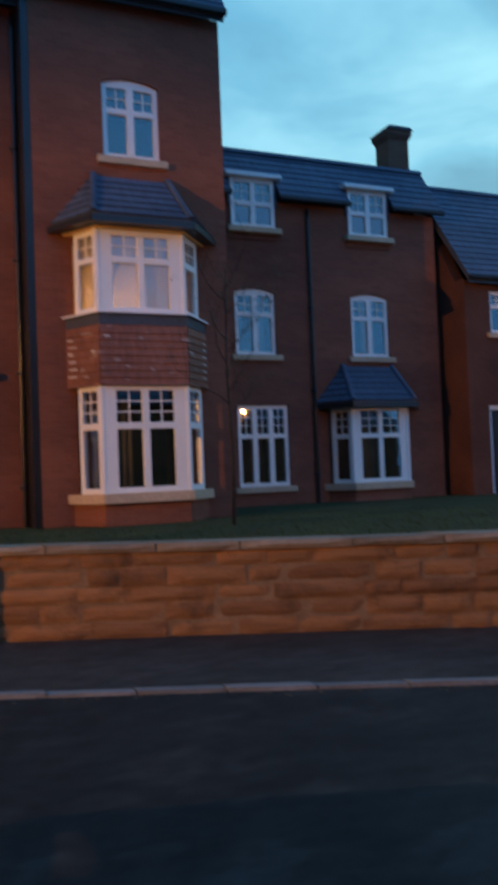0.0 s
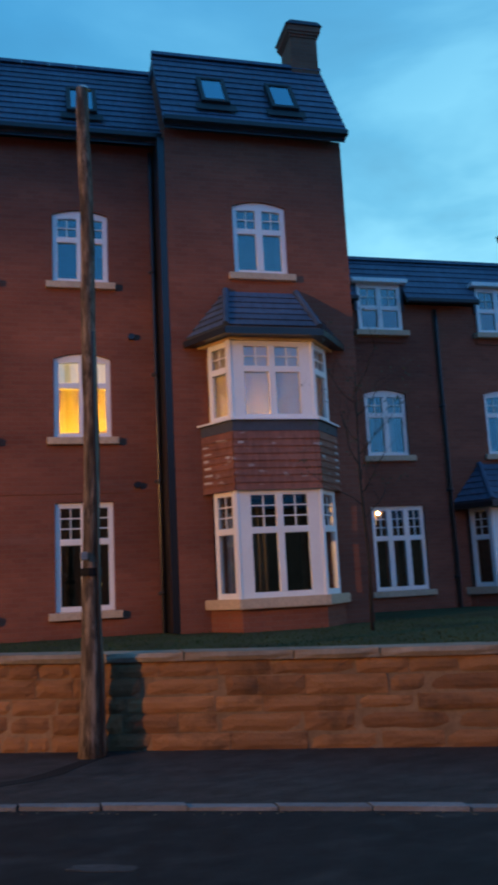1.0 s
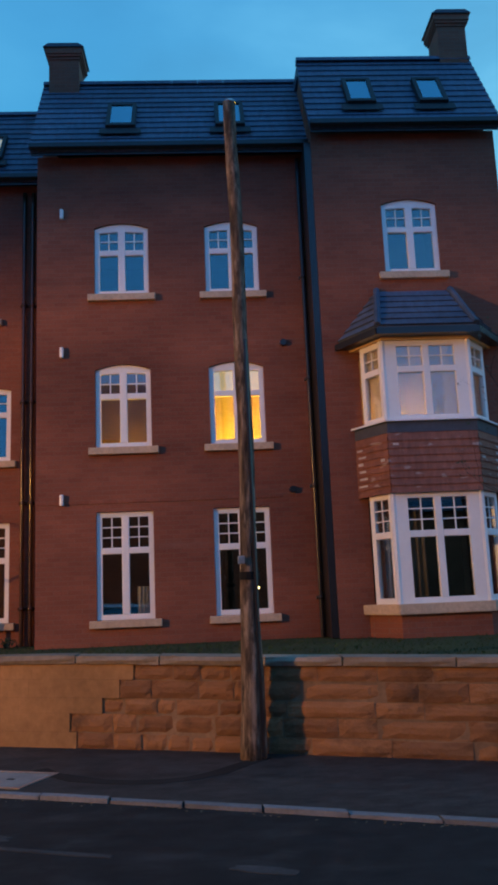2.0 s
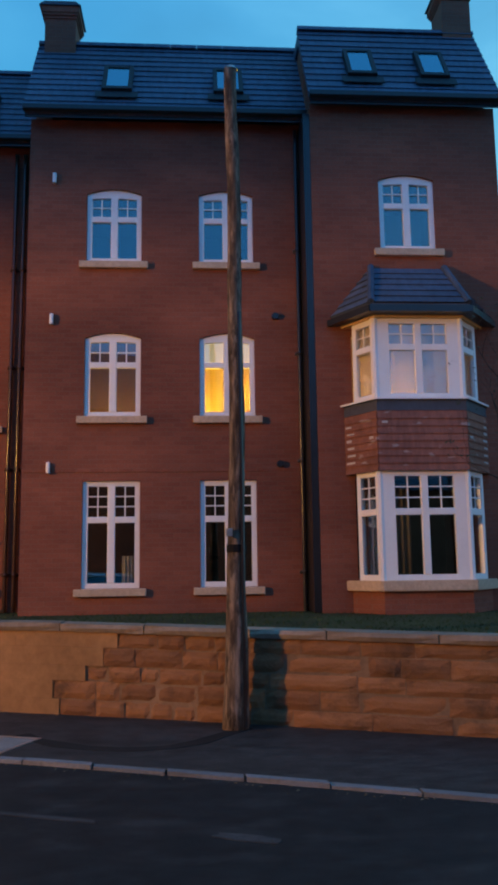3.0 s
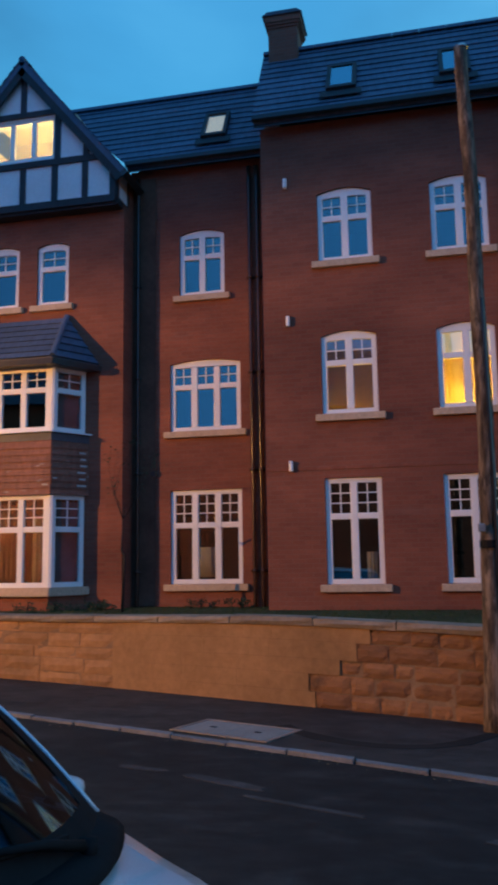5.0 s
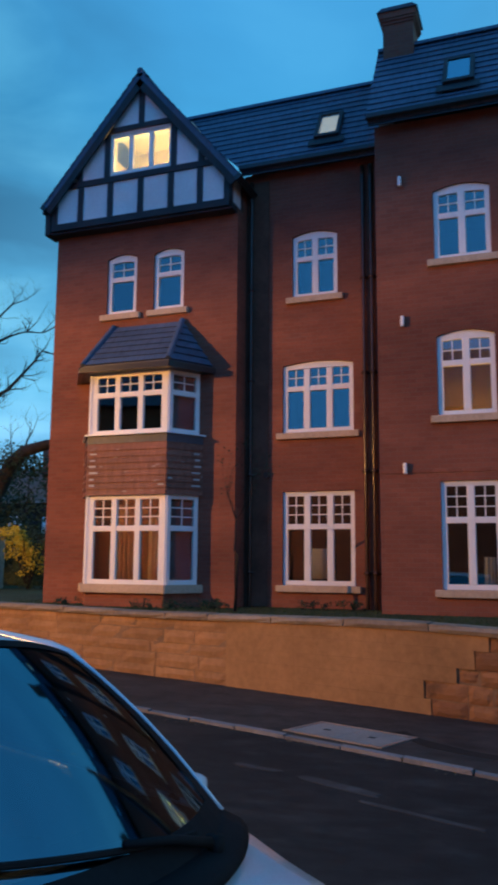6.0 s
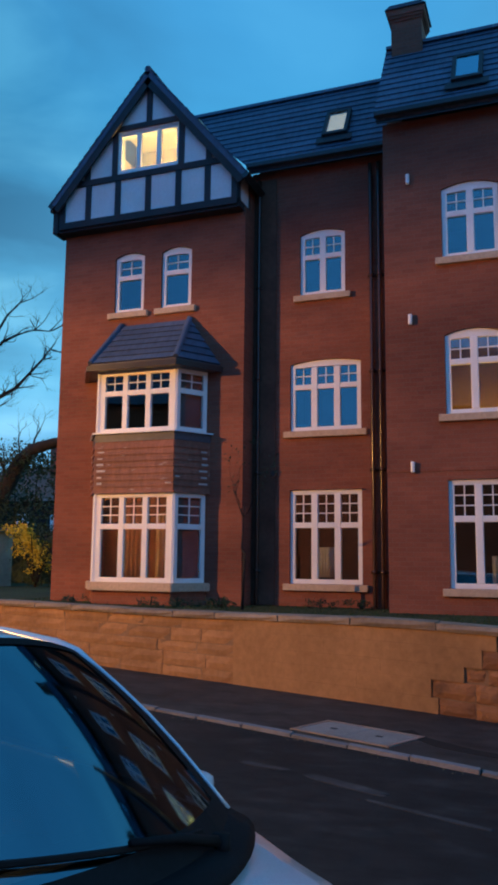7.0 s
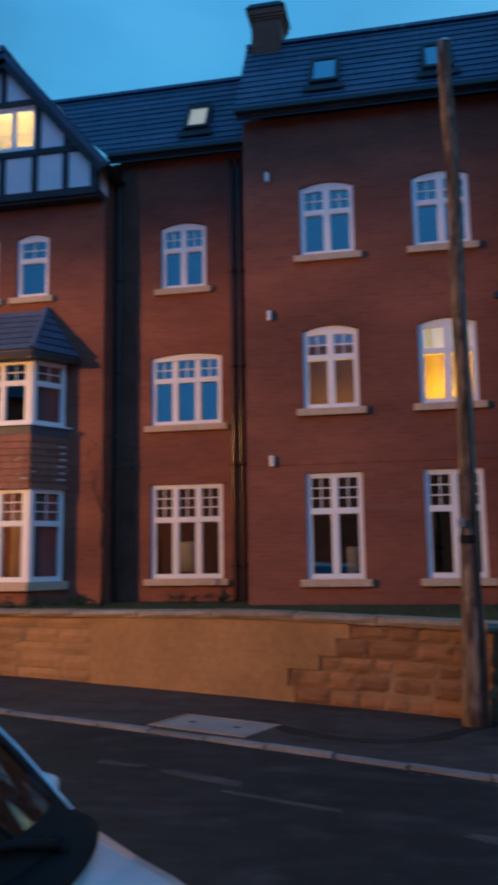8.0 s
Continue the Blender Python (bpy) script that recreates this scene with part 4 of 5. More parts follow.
part("string_course", bm, "brick", flats)

# curtains and things behind the glass
# this blind's glow is its own emission, not the room lamp
bm = bmesh.new()
box(bm, -0.10, 0.78, YB + 0.16, YB + 0.168, 5.02, 5.56)
part("blind", bm, "glowblind", flats, "cream blind half drawn over a lit room, glowing by itself")
for bx, by, bz, br in ((0.52, 10.65, 1.98, 0.035), (0.60, 10.72, 1.80, 0.022), (0.47, 10.7, 2.12, 0.02)):
    bm = bmesh.new()
    bmesh.ops.create_uvsphere(bm, u_segments=10, v_segments=6, radius=br, matrix=Matrix.Translation((bx, by, bz)))
    part("lamp_bulb", bm, "warmbulb", flats, "small warm glowing bulb")
curtain(flats, 2.95, 3.25, 9.75, 1.4, 3.0, "curtain", 3)
curtain(flats, -4.58, -4.12, YC + 0.36, 1.5, 2.05, "pale", 9, 0.012)
curtain(flats, -1.4, -1.22, YB + 0.4, 1.45, 1.9, "pale", 3)
for z0, tall in ((1.38, 1.5), (4.12, 1.08)):
    bm = bmesh.new()
    box(bm, 0.06, 0.66, 0.11, 0.118, 0.06, tall, face_pose((-6.84, 9.95), (-6.44, 10.55), z0))
    part("net_curtain", bm, "greynet", flats, "grey net curtain behind the glass")
curtain(flats, -8.35, -7.95, 10.95, 1.35, 2.9, "curtain", 4)
curtain(flats, -7.75, -7.45, 11.1, 1.35, 2.7, "pale", 3)
for a, b in (((2.2, 9.3), (2.55, 8.72)), ((2.55, 8.72), (3.88, 8.72)), ((3.88, 8.72), (4.38, 9.3))):
    ln = (Vector(b) - Vector(a)).length
    bm = bmesh.new()
    box(bm, 0.05, ln - 0.05, 0.10, 0.108, 0.06, 1.22, face_pose(a, b, 4.19))
    part("blind", bm, "netting", flats, "pale drawn blind glowing softly from the room behind")
# ---------------------------------------------------------------- the lower wing
wing = thing("brick_wing", (8.0, 12.37, GROUND), "lower red brick wing with dormers and a grey tiled roof", "building")
YE = 12.37
openings = column(wing, YE, 6.19, 1.17, ((G, 0.0, (1, 2), 0.62),), 3)
openings += column(wing, YE, 6.22, 0.93, (FIRST_F,), 2)
openings += column(wing, YE, 9.0, 0.96, (FIRST_F,), 2)
openings += [Opening(8.35, 10.25, 1.45, 2.95)]
section(wing, 4.6, 11.3, YE, GROUND, 7.5, 12.1, 12.95, 8.71, 18.0, openings, 0.1, False)
YM = 12.1 + 0.85 * (8.06 - 7.5) / 1.21
roof_e = main_roof(wing, 4.5, 11.4, YM, 8.06, 12.95, 8.71, 18.1, False)
for xa, xb in ((4.5, 6.14), (7.26, 8.94), (10.06, 11.4)):
    tile_rows(roof_e, slope_frame(xa, 12.1, 7.5, YM, 8.06), xb - xa, math.hypot(YM - 12.1, 0.56), 0.2, "roof")
    bm = bmesh.new()
    prism(bm, [(12.12, 7.44), (12.12, 7.49), (YM, 8.05), (YM + 0.08, 8.0)], xa, xb)
    prism(bm, [(12.03, 7.52), (12.04, 7.45), (12.09, 7.415), (12.14, 7.45), (12.15, 7.5)], xa, xb)
    part("gutter", bm, "gutter", roof_e, "black plastic gutter")
bay(wing, YE, (8.25, 10.35), (8.62, 9.98), 11.85, (1.38, 3.0, 0, 0, 0, 3.12, 3.93), 2, GROUND, False, side=0.1, post=0.17)
room(wing, 5.8, 7.7, YE + 0.302, 2.2, 0.98, 3.5)
room(wing, 5.8, 7.7, YE + 0.302, 2.2, 3.7, 5.8)
room(wing, 8.5, 10.5, YE + 0.302, 2.2, 3.7, 5.8)
room(wing, 8.2, 10.4, YE + 0.302, 2.2, 0.98, 3.5)
curtain(wing, 6.62, 6.9, YE + 0.42, 1.4, 3.0, "redcloth", 3)
curtain(wing, 9.4, 9.75, YE + 0.45, 1.4, 3.0, "curtain", 3)
curtain(wing, 6.75, 7.05, YE + 0.42, 4.1, 5.5, "pale", 3)
curtain(wing, 9.5, 9.8, YE + 0.42, 4.1, 5.5, "pale", 3)
for dx in (6.2, 9.0):
    d = part_empty("dormer", wing)
    window(d, at_wall(dx, YE - 0.08, 6.84, 0.03), 1.0, 1.045, 2, 0.5, (1, 1), 0, True)
    bm = bmesh.new()
    box(bm, dx - 0.06, dx - 0.003, YE - 0.06, YE + 1.2, 7.3, 7.89)
    part("dormer_cheek", bm, "lead", d)
    bm = bmesh.new()
    box(bm, dx + 1.003, dx + 1.06, YE - 0.06, YE + 1.2, 7.3, 7.89)
    part("dormer_cheek", bm, "lead", d)
    bm = bmesh.new()
    soft_box(bm, dx - 0.14, dx + 1.14, YE - 0.2, YE + 0.9, 7.89, 7.985, 0.012)
    part("dormer_roof", bm, "white", d, "white flat dormer roof edge")
    bm = bmesh.new()
    box(bm, dx + 0.02, dx + 0.98, YE + 0.28, YE + 0.4, 6.7, 7.885)
    part("blind", bm, "room", d)
    bm = bmesh.new()
    box(bm, dx - 0.05, dx + 1.05, YE - 0.03, YE + 0.2, 6.6, 6.70)
    part("dormer_apron", bm, "brick", d)
chimney(wing, 10.52, 11.08, 12.9, 13.45, 8.3, 9.70)
downpipe(wing, 7.98, 12.3, 0.98, 7.35)
downpipe(wing, 4.95, 12.3, 0.98, 7.35)

# ---------------------------------------------------------------- neighbouring house
house = thing("brick_house", (13.0, 11.6, GROUND), "brick house, darkened in colour for shade, with a steep grey roof beside the wing", "building")
YF = 11.62
openings = column(house, YF, 12.2, 1.0, (((4.65, 5.62), 0.0, (1, 1), 0.64),), 2) + [Opening(12.05, 13.0, 1.0, 3.0)]
# walls take the darkened brick because this house stands unlit
section(house, 11.5, 20.0, YF, GROUND, 5.88, 11.35, 13.25, 8.5, 18.0, openings, 0.06, face="shadebrick")
room(house, 11.9, 13.6, YF + 0.302, 2.0, 4.2, 5.8)
bm = bmesh.new()
for a in ((12.05, 12.13, 1.0, 3.0), (12.92, 13.0, 1.0, 3.0), (12.13, 12.92, 2.9, 3.0)):
    box(bm, a[0], a[1], YF + 0.05, YF + 0.16, a[2], a[3])
d = part("door_frame", bm, "white", house)
bm = bmesh.new()
soft_box(bm, 12.14, 12.91, YF + 0.1, YF + 0.15, 1.0, 2.89, 0.008)
for k in range(4):
    soft_box(bm, 12.22 + 0.36 * (k % 2), 12.48 + 0.36 * (k % 2), YF + 0.085, YF + 0.11, 1.15 + 0.9 * (k // 2), 1.9 + 0.85 * (k // 2), 0.006)
part("door", bm, "timber", d, "dark panelled door")

# ---------------------------------------------------------------- pole
pole = thing("utility_pole", (0.18, 5.22, 0.12), "weathered brown wooden utility pole standing against the stone wall", "utility pole")
bm = bmesh.new()
n = 26
tube(bm, [(0.185 + 0.008 * math.sin(k * 0.7) + 0.02 * k / n + 0.035 * math.sin(math.pi * k / n), 5.22 + 0.01 * math.cos(k), 0.05 + 7.2 * k / n) for k in range(n + 1)], [0.137 - 0.045 * min(1, k / 7) - 0.024 * k / n + 0.003 * math.sin(k * 2.3) for k in range(n + 1)], 14)
smooth(part("shaft", bm, "pole", pole))
bm = bmesh.new()
tube(bm, [(0.215, 5.22, 1.86), (0.215, 5.22, 1.94)], 0.104, 14)
part("band", bm, "black", pole, "dark metal band")
bm = bmesh.new()
soft_box(bm, 0.10, 0.17, 5.10, 5.125, 2.02, 2.10, 0.004)
part("metal_plate", bm, "metal", pole, "small pale metal plate")
bm = bmesh.new()
tube(bm, [(0.275, 5.12, 0.15), (0.275, 5.135, 2.2), (0.265, 5.15, 4.4)], 0.022, 6)
part("cable_guard", bm, "gutter", pole, "black cable guard")
bm = bmesh.new()
tube(bm, [(0.21, 5.22, 7.23), (0.21, 5.22, 7.27)], [0.072, 0.05], 12)
part("cap", bm, "metal", pole)

# ---------------------------------------------------------------- inspection cover
m = pose(-2.33, 4.92, 0.12, 0, 0, -22)
cover = thing("inspection_cover", (-2.33, 4.92, 0.12), "pale concrete inspection cover set flush in the dark footway", "manhole cover")
bm = bmesh.new()
for a in ((-0.58, -0.54, -0.32, 0.32), (0.54, 0.58, -0.32, 0.32), (-0.54, 0.54, -0.32, -0.285), (-0.54, 0.54, 0.285, 0.32)):
    box(bm, a[0], a[1], a[2], a[3], -0.03, 0.008, m)
part("frame", bm, "metal", cover, "thin steel rim")
for a, b in ((-0.535, -0.0012), (0.0012, 0.535)):
    bm = bmesh.new()
    soft_box(bm, a, b, -0.28, 0.28, -0.03, 0.006, 0.004, m)
    slab = part("slab", bm, "cover", cover)
    bm = bmesh.new()
    c = (a + b) / 2
    box(bm, c - 0.035, c + 0.035, -0.02, 0.02, 0.004, 0.009, m)
    part("key_hole", bm, "black", slab)

# ---------------------------------------------------------------- road repairs and litter
for px, py, a, b, turn in ((-2.75, 3.42, 0.24, 0.05, -14), (-2.0, 3.12, 0.42, 0.07, -26), (-1.3, 2.6, 0.5, 0.035, -22), (0.1, 2.0, 0.22, 0.06, -24)):
    rng = random.Random(int(px * 100))
    mm = pose(px, py, 0.10, 0, 0, turn)
    bm = bmesh.new()
    ring = []
    for k in range(20):
        q = k * math.tau / 20
        e = (abs(math.cos(q)) ** 4 + abs(math.sin(q)) ** 4) ** -0.25
        j = rng.uniform(0.88, 1.08)
        ring.append((a * e * j * math.cos(q), b * e * j * math.sin(q)))
    lo = [bm.verts.new(mm @ Vector((x, y, -0.02))) for x, y in ring]
    hi = [bm.verts.new(mm @ Vector((x * 0.97, y * 0.97, 0.004))) for x, y in ring]
    bm.faces.new(hi)
    for k in range(20):
        bm.faces.new((lo[k], lo[(k + 1) % 20], hi[(k + 1) % 20], hi[k]))
    tagged(part("road_patch", bm, "patch"), "pale worn asphalt patch in the dark road", "road patch", "road patches", "structure")
# dark curved strip running left over the footway from the pole's foot
bm = bmesh.new()
seam = [(0.3, 5.25), (0.09, 5.0), (-0.16, 4.66), (-0.42, 4.47), (-0.68, 4.42), (-0.92, 4.44), (-1.2, 4.54), (-1.46, 4.70), (-1.7, 4.93), (-1.9, 5.22)]
rng = random.Random(29)
edge = []
for k, (x, y) in enumerate(seam):
    x0, y0 = seam[max(0, k - 1)]
    x1, y1 = seam[min(len(seam) - 1, k + 1)]
    d = Vector((x1 - x0, y1 - y0)).normalized()
    w = rng.uniform(0.06, 0.10)
    edge.append([bm.verts.new((x - s * d.y * w, y + s * d.x * w, z)) for s, z in ((1.1, 0.112), (1.0, 0.1245), (-1.0, 0.1245), (-1.1, 0.112))])
for a, c in zip(edge, edge[1:]):
    for i in range(3):
        bm.faces.new((a[i], a[i + 1], c[i + 1], c[i]))
tagged(part("dark_curved_strip", bm, "dark_strip"), "dark curved strip on the asphalt footway", "tar seam", kind="structure")
rng = random.Random(41)
verts, faces = [], []
for _ in range(240):
    x = rng.uniform(-5, 5)
    far_side = rng.random() < 0.75
    y = kerb_y(x) - 0.09 - abs(rng.gauss(0, 0.06)) if far_side else wall_y(x) - 0.06 - abs(rng.gauss(0, 0.05))
    z = 0.104 if far_side else 0.124
    s, q = rng.uniform(0.008, 0.024), rng.uniform(0, math.tau)
    i = len(verts)
    verts += [(x + s * math.cos(q), y + s * math.sin(q), z), (x - s * 0.5 * math.sin(q), y + s * 0.5 * math.cos(q), z + 0.006), (x - s * math.cos(q), y - s * math.sin(q), z + 0.002), (x + s * 0.5 * math.sin(q), y - s * 0.5 * math.cos(q), z + 0.008)]
    faces.append((i, i + 1, i + 2, i + 3))
me = bpy.data.meshes.new("leaf_litter")
me.from_pydata(verts, [], faces)
tagged(mesh_part("leaf_litter", me, "litter"), "scattered dry leaves and grit along the kerb", "leaf litter", kind="stuff")

# ---------------------------------------------------------------- parked car
CAR = pose(-0.47, -3.22, 0.02, 0, 0, -21.5)
CV = 1.27
car = thing("parked_car", CAR @ Vector((-2.6, CV, 0)), "pale silver-blue small car with a dark windscreen parked at the kerb", "car")
car.location.z = 0.0


def car_part(name, bm, material, parent=None, label=""):
    for v in bm.verts:
        v.co = CAR @ v.co
    return part(name, bm, material, parent or car, label)


def loft(bm, rings, close=False):
    vs = [[bm.verts.new(p) for p in r] for r in rings]
    for a, b in zip(vs, vs[1:]):
        for i in range(len(a) - 1):
            bm.faces.new((a[i], a[i + 1], b[i + 1], b[i]))
    return vs


def thicken(bm, t):
    bmesh.ops.recalc_face_normals(bm, faces=bm.faces)
    bmesh.ops.solidify(bm, geom=list(bm.faces), thickness=t)


def lerp_table(table, u):
    for (a, *va), (b, *vb) in zip(table, table[1:]):
        if a <= u <= b:
            f = (u - a) / (b - a)
            f = f * f * (3 - 2 * f) * 0.4 + f * 0.6
            return [p + (q - p) * f for p, q in zip(va, vb)]
    return list(table[-1][1:])


# lower body: half width, shoulder height, centre height of the deck, by distance along
BODY = [(-4.95, 0.62, 0.80, 0.86), (-4.75, 0.80, 0.90, 0.92), (-4.0, 0.86, 0.95, 0.96), (-2.4, 0.87, 0.94, 0.96), (-1.85, 0.85, 0.91, 0.985), (-1.5, 0.835, 0.83, 0.94), (-1.15, 0.79, 0.74, 0.86), (-0.92, 0.68, 0.64, 0.75), (-0.80, 0.50, 0.52, 0.58), (-0.76, 0.42, 0.40, 0.42)]
us = [-4.95 + 4.19 * k / 60 for k in range(61)]
# bonnet and front wings
bm = bmesh.new()
rings = []
for u in [x for x in us if x >= -1.86]:
    w, sh, ch = lerp_table(BODY, u)
    ring = []
    for k in range(21):
        s = -1 + 2 * k / 20
        v = CV + w * 0.97 * s
        z = sh + (ch - sh) * (1 - abs(s) ** 2.6)
        ring.append((u, v, z))
    rings.append(ring)
loft(bm, rings)
thicken(bm, 0.012)
smooth(car_part("bonnet", bm, "paint"))
# body sides
for side in (-1, 1):
    bm = bmesh.new()
    rings = []
    for u in us:
        w, sh, ch = lerp_table(BODY, u)
        rings.append([(u, CV + side * (w * f), 0.2 + (sh - 0.2) * g) for f, g in ((0.90, 0.0), (0.98, 0.2), (1.0, 0.5), (0.995, 0.8), (0.985, 0.93), (0.97, 1.0))])
    loft(bm, rings)
    thicken(bm, 0.01)
    smooth(car_part("side_panel", bm, "paint"))
bm = bmesh.new()
box(bm, -4.85, -0.85, CV - 0.7, CV + 0.7, 0.18, 0.30)
car_part("floor_pan", bm, "black")
bm = bmesh.new()
tube(bm, [(-0.86, CV - 0.66, 0.45), (-0.76, CV - 0.40, 0.45), (-0.73, CV, 0.45), (-0.76, CV + 0.40, 0.45), (-0.86, CV + 0.66, 0.45)], 0.11, 10)
smooth(car_part("front_bumper", bm, "paint"))
for s in (-1, 1):
    bm = bmesh.new()
    bmesh.ops.create_uvsphere(bm, u_segments=14, v_segments=8, radius=1.0, matrix=pose(-0.98, CV + s * 0.60, 0.63, 0, -20, s * 18) @ Matrix.Diagonal((0.19, 0.11, 0.075, 1)))
    smooth(car_part("headlight", bm, "carglass", None, "clear headlight lens"))
    for u in (-1.45, -4.05):
        bm = bmesh.new()
        tube(bm, [(u, CV + s * 0.86, 0.36), (u, CV + s * 0.855, 0.36), (u, CV + s * 0.68, 0.36)], [0.25, 0.30, 0.30], 20)
        wheel = car_part("wheel", bm, "rubber", None, "black tyre")
        bm = bmesh.new()
        tube(bm, [(u, CV + s * 0.875, 0.36), (u, CV + s * 0.80, 0.36)], [0.19, 0.21], 16)
        car_part("rim", bm, "metal", wheel)


# greenhouse: windscreen, roof, pillars
def screen_point(f, g, lift=0.0):
    """f from -1 (near side) to 1 (far side); g from 0 (base) to 1 (roof)."""
    half = 0.762 + (0.548 - 0.762) * g
    u = -1.50 - 0.34 * abs(f) ** 2.2 - g * (0.74 - 0.20 * abs(f) ** 2.2)
    z = 0.985 - 0.02 * abs(f) ** 2 + g * (0.524 - 0.065 * abs(f) ** 2.4) + 0.035 * math.sin(math.pi * g)
    return (u + lift * 0.6, CV + half * f, z + lift * 0.8)


def screen_patch(f0, f1, g0, g1, nf, ng, lift):
    bm = bmesh.new()
    loft(bm, [[screen_point(f0 + (f1 - f0) * i / nf, g0 + (g1 - g0) * j / ng, lift) for i in range(nf + 1)] for j in range(ng + 1)])
    return bm


bm = screen_patch(-0.97, 0.97, 0.0, 0.985, 24, 14, 0.0)
glass_ob = smooth(car_part("windscreen", bm, "carglass"))
glass_ob.visible_shadow = False
for name, a in (("screen_border", (-0.97, 0.97, 0.955, 1.0)), ("screen_border", (-0.98, 0.98, -0.02, 0.075)), ("screen_border", (0.89, 0.985, 0.0, 1.0)), ("screen_border", (-0.985, -0.905, 0.0, 1.0))):
    car_part(name, screen_patch(*a, 16, 10, 0.004), "black", None, "black screen border")
for s in (-1, 1):
    bm = bmesh.new()
    pts = [screen_point(s * 1.015, g, 0.004) for g in (-0.02, 0.1, 0.3, 0.5, 0.7, 0.85, 1.0)]
    last = pts[-1]
    pts += [(last[0] - 0.12, last[1] - s * 0.005, last[2] + 0.018), (last[0] - 0.5, last[1] + s * 0.004, last[2] + 0.035), (last[0] - 1.4, last[1], last[2] + 0.01), (last[0] - 2.0, last[1] - s * 0.04, last[2] - 0.12)]
    tube(bm, pts, [0.007, 0.007, 0.007, 0.007, 0.008, 0.01, 0.016, 0.022, 0.022, 0.022, 0.022], 10)
    smooth(car_part("pillar", bm, "paint"))
    bm = bmesh.new()
    bot = [(-1.95, 0.835, 0.93), (-2.6, 0.86, 0.95), (-3.4, 0.86, 0.96), (-4.3, 0.80, 0.97)]
    top = [(-2.36, 0.55, 1.40), (-2.7, 0.56, 1.455), (-3.4, 0.56, 1.44), (-4.1, 0.53, 1.35)]
    loft(bm, [[(u, CV + s * v, z) for u, v, z in bot], [(u, CV + s * v, z) for u, v, z in top]])
    car_part("side_window", bm, "carglass").visible_shadow = False
    bm = bmesh.new()
    soft_box(bm, -0.065, 0.065, -0.085, 0.085, -0.055, 0.055, 0.035, pose(-2.22, CV + s * 0.97, 0.915, 0, 6, s * 8))
    mir = smooth(car_part("door_mirror", bm, "paint"))
    bm = bmesh.new()
    tube(bm, [(-2.16, CV + s * 0.84, 0.90), (-2.2, CV + s * 0.92, 0.91)], 0.025, 6)
    car_part("mirror_arm", bm, "black", mir)
# roof
bm = bmesh.new()
rings = []
for j in range(15):
    f = j / 14
    u0 = f * 2.05
    ring = []
    for i in range(19):
        s = -1 + 2 * i / 18
        p = screen_point(s, 1.0)
        rise = 0.05 * math.sin(min(1.0, f * 2.2) * math.pi / 2) - 0.20 * max(0, f - 0.55) ** 1.6
        ring.append((p[0] - u0, p[1], p[2] + rise * (1 - 0.35 * s * s)))
    rings.append(ring)
loft(bm, rings)
thicken(bm, 0.012)
smooth(car_part("roof_panel", bm, "paint"))
bm = bmesh.new()
loft(bm, [[(-4.25, CV - 0.6, 1.40), (-4.3, CV, 1.45), (-4.25, CV + 0.6, 1.40)], [(-4.85, CV - 0.72, 0.9), (-4.9, CV, 0.92), (-4.85, CV + 0.72, 0.9)]])
car_part("rear_window", bm, "carglass")
# cowl, wipers
bm = bmesh.new()
loft(bm, [[(screen_point(f, 0.0)[0] + du, screen_point(f, 0)[1], screen_point(f, 0)[2] + dz) for f in [-1.04 + 2.08 * k / 20 for k in range(21)]] for du, dz in ((-0.03, 0.004), (0.045, -0.012), (0.10, -0.02), (0.13, -0.04))])
thicken(bm, 0.012)
smooth(car_part("cowl", bm, "black", None, "black plastic cowl"))
for f0, f1, g1 in ((0.62, -0.30, 0.14), (-0.05, -0.88, 0.17)):
    bm = bmesh.new()
    a = Vector(screen_point(f0, -0.03, 0.03))
    b = Vector(screen_point((f0 + f1) / 2, g1 * 0.6, 0.04))
    tube(bm, [a, a.lerp(b, 0.5) + Vector((0.01, 0, 0.012)), b], [0.016, 0.013, 0.009], 8)
    tube(bm, [a + Vector((0, 0, -0.04)), a + Vector((0, 0, 0.02))], 0.026, 8)
    wp = smooth(car_part("wiper", bm, "black"))
    bm = bmesh.new()
    tube(bm, [screen_point(f0 - 0.06 + (f1 - f0 + 0.06) * k / 8, g1 * (0.25 + 0.75 * k / 8), 0.018) for k in range(9)], 0.009, 6)
    car_part("wiper_blade", bm, "black", wp)
# interior
bm = bmesh.new()
loft(bm, [[(screen_point(f, 0.0)[0] - du, screen_point(f, 0)[1], screen_point(f, 0)[2] - dz) for f in [-0.96 + 1.92 * k / 12 for k in range(13)]] for du, dz in ((0.03, 0.015), (0.3, 0.01), (0.45, 0.03), (0.52, 0.12), (0.5, 0.4))])
car_part("dashboard", bm, "black")
for s in (-1, 1):
    bm = bmesh.new()
    m = pose(-3.0, CV + s * 0.36, 0.62, 0, -14, 0)
    soft_box(bm, -0.07, 0.07, -0.25, 0.25, 0.0, 0.62, 0.05, m)
    soft_box(bm, -0.05, 0.05, -0.13, 0.13, 0.66, 0.86, 0.04, m)
    soft_box(bm, -0.02, 0.5, -0.25, 0.25, -0.12, 0.04, 0.05, m)
    smooth(car_part("seat", bm, "seat"))
bm = bmesh.new()
for k in range(24):
    a, b = k * math.tau / 24, (k + 1) * math.tau / 24
    mm = pose(-2.28, CV - 0.36, 0.93, 0, -65, 0)
    tube(bm, [mm @ Vector((0.185 * math.cos(q), 0.185 * math.sin(q), 0)) for q in (a, b)], 0.015, 6)
tube(bm, [pose(-2.28, CV - 0.36, 0.93, 0, -65, 0) @ Vector((0, v, 0)) for v in (-0.18, 0, 0.18)], 0.02, 6)
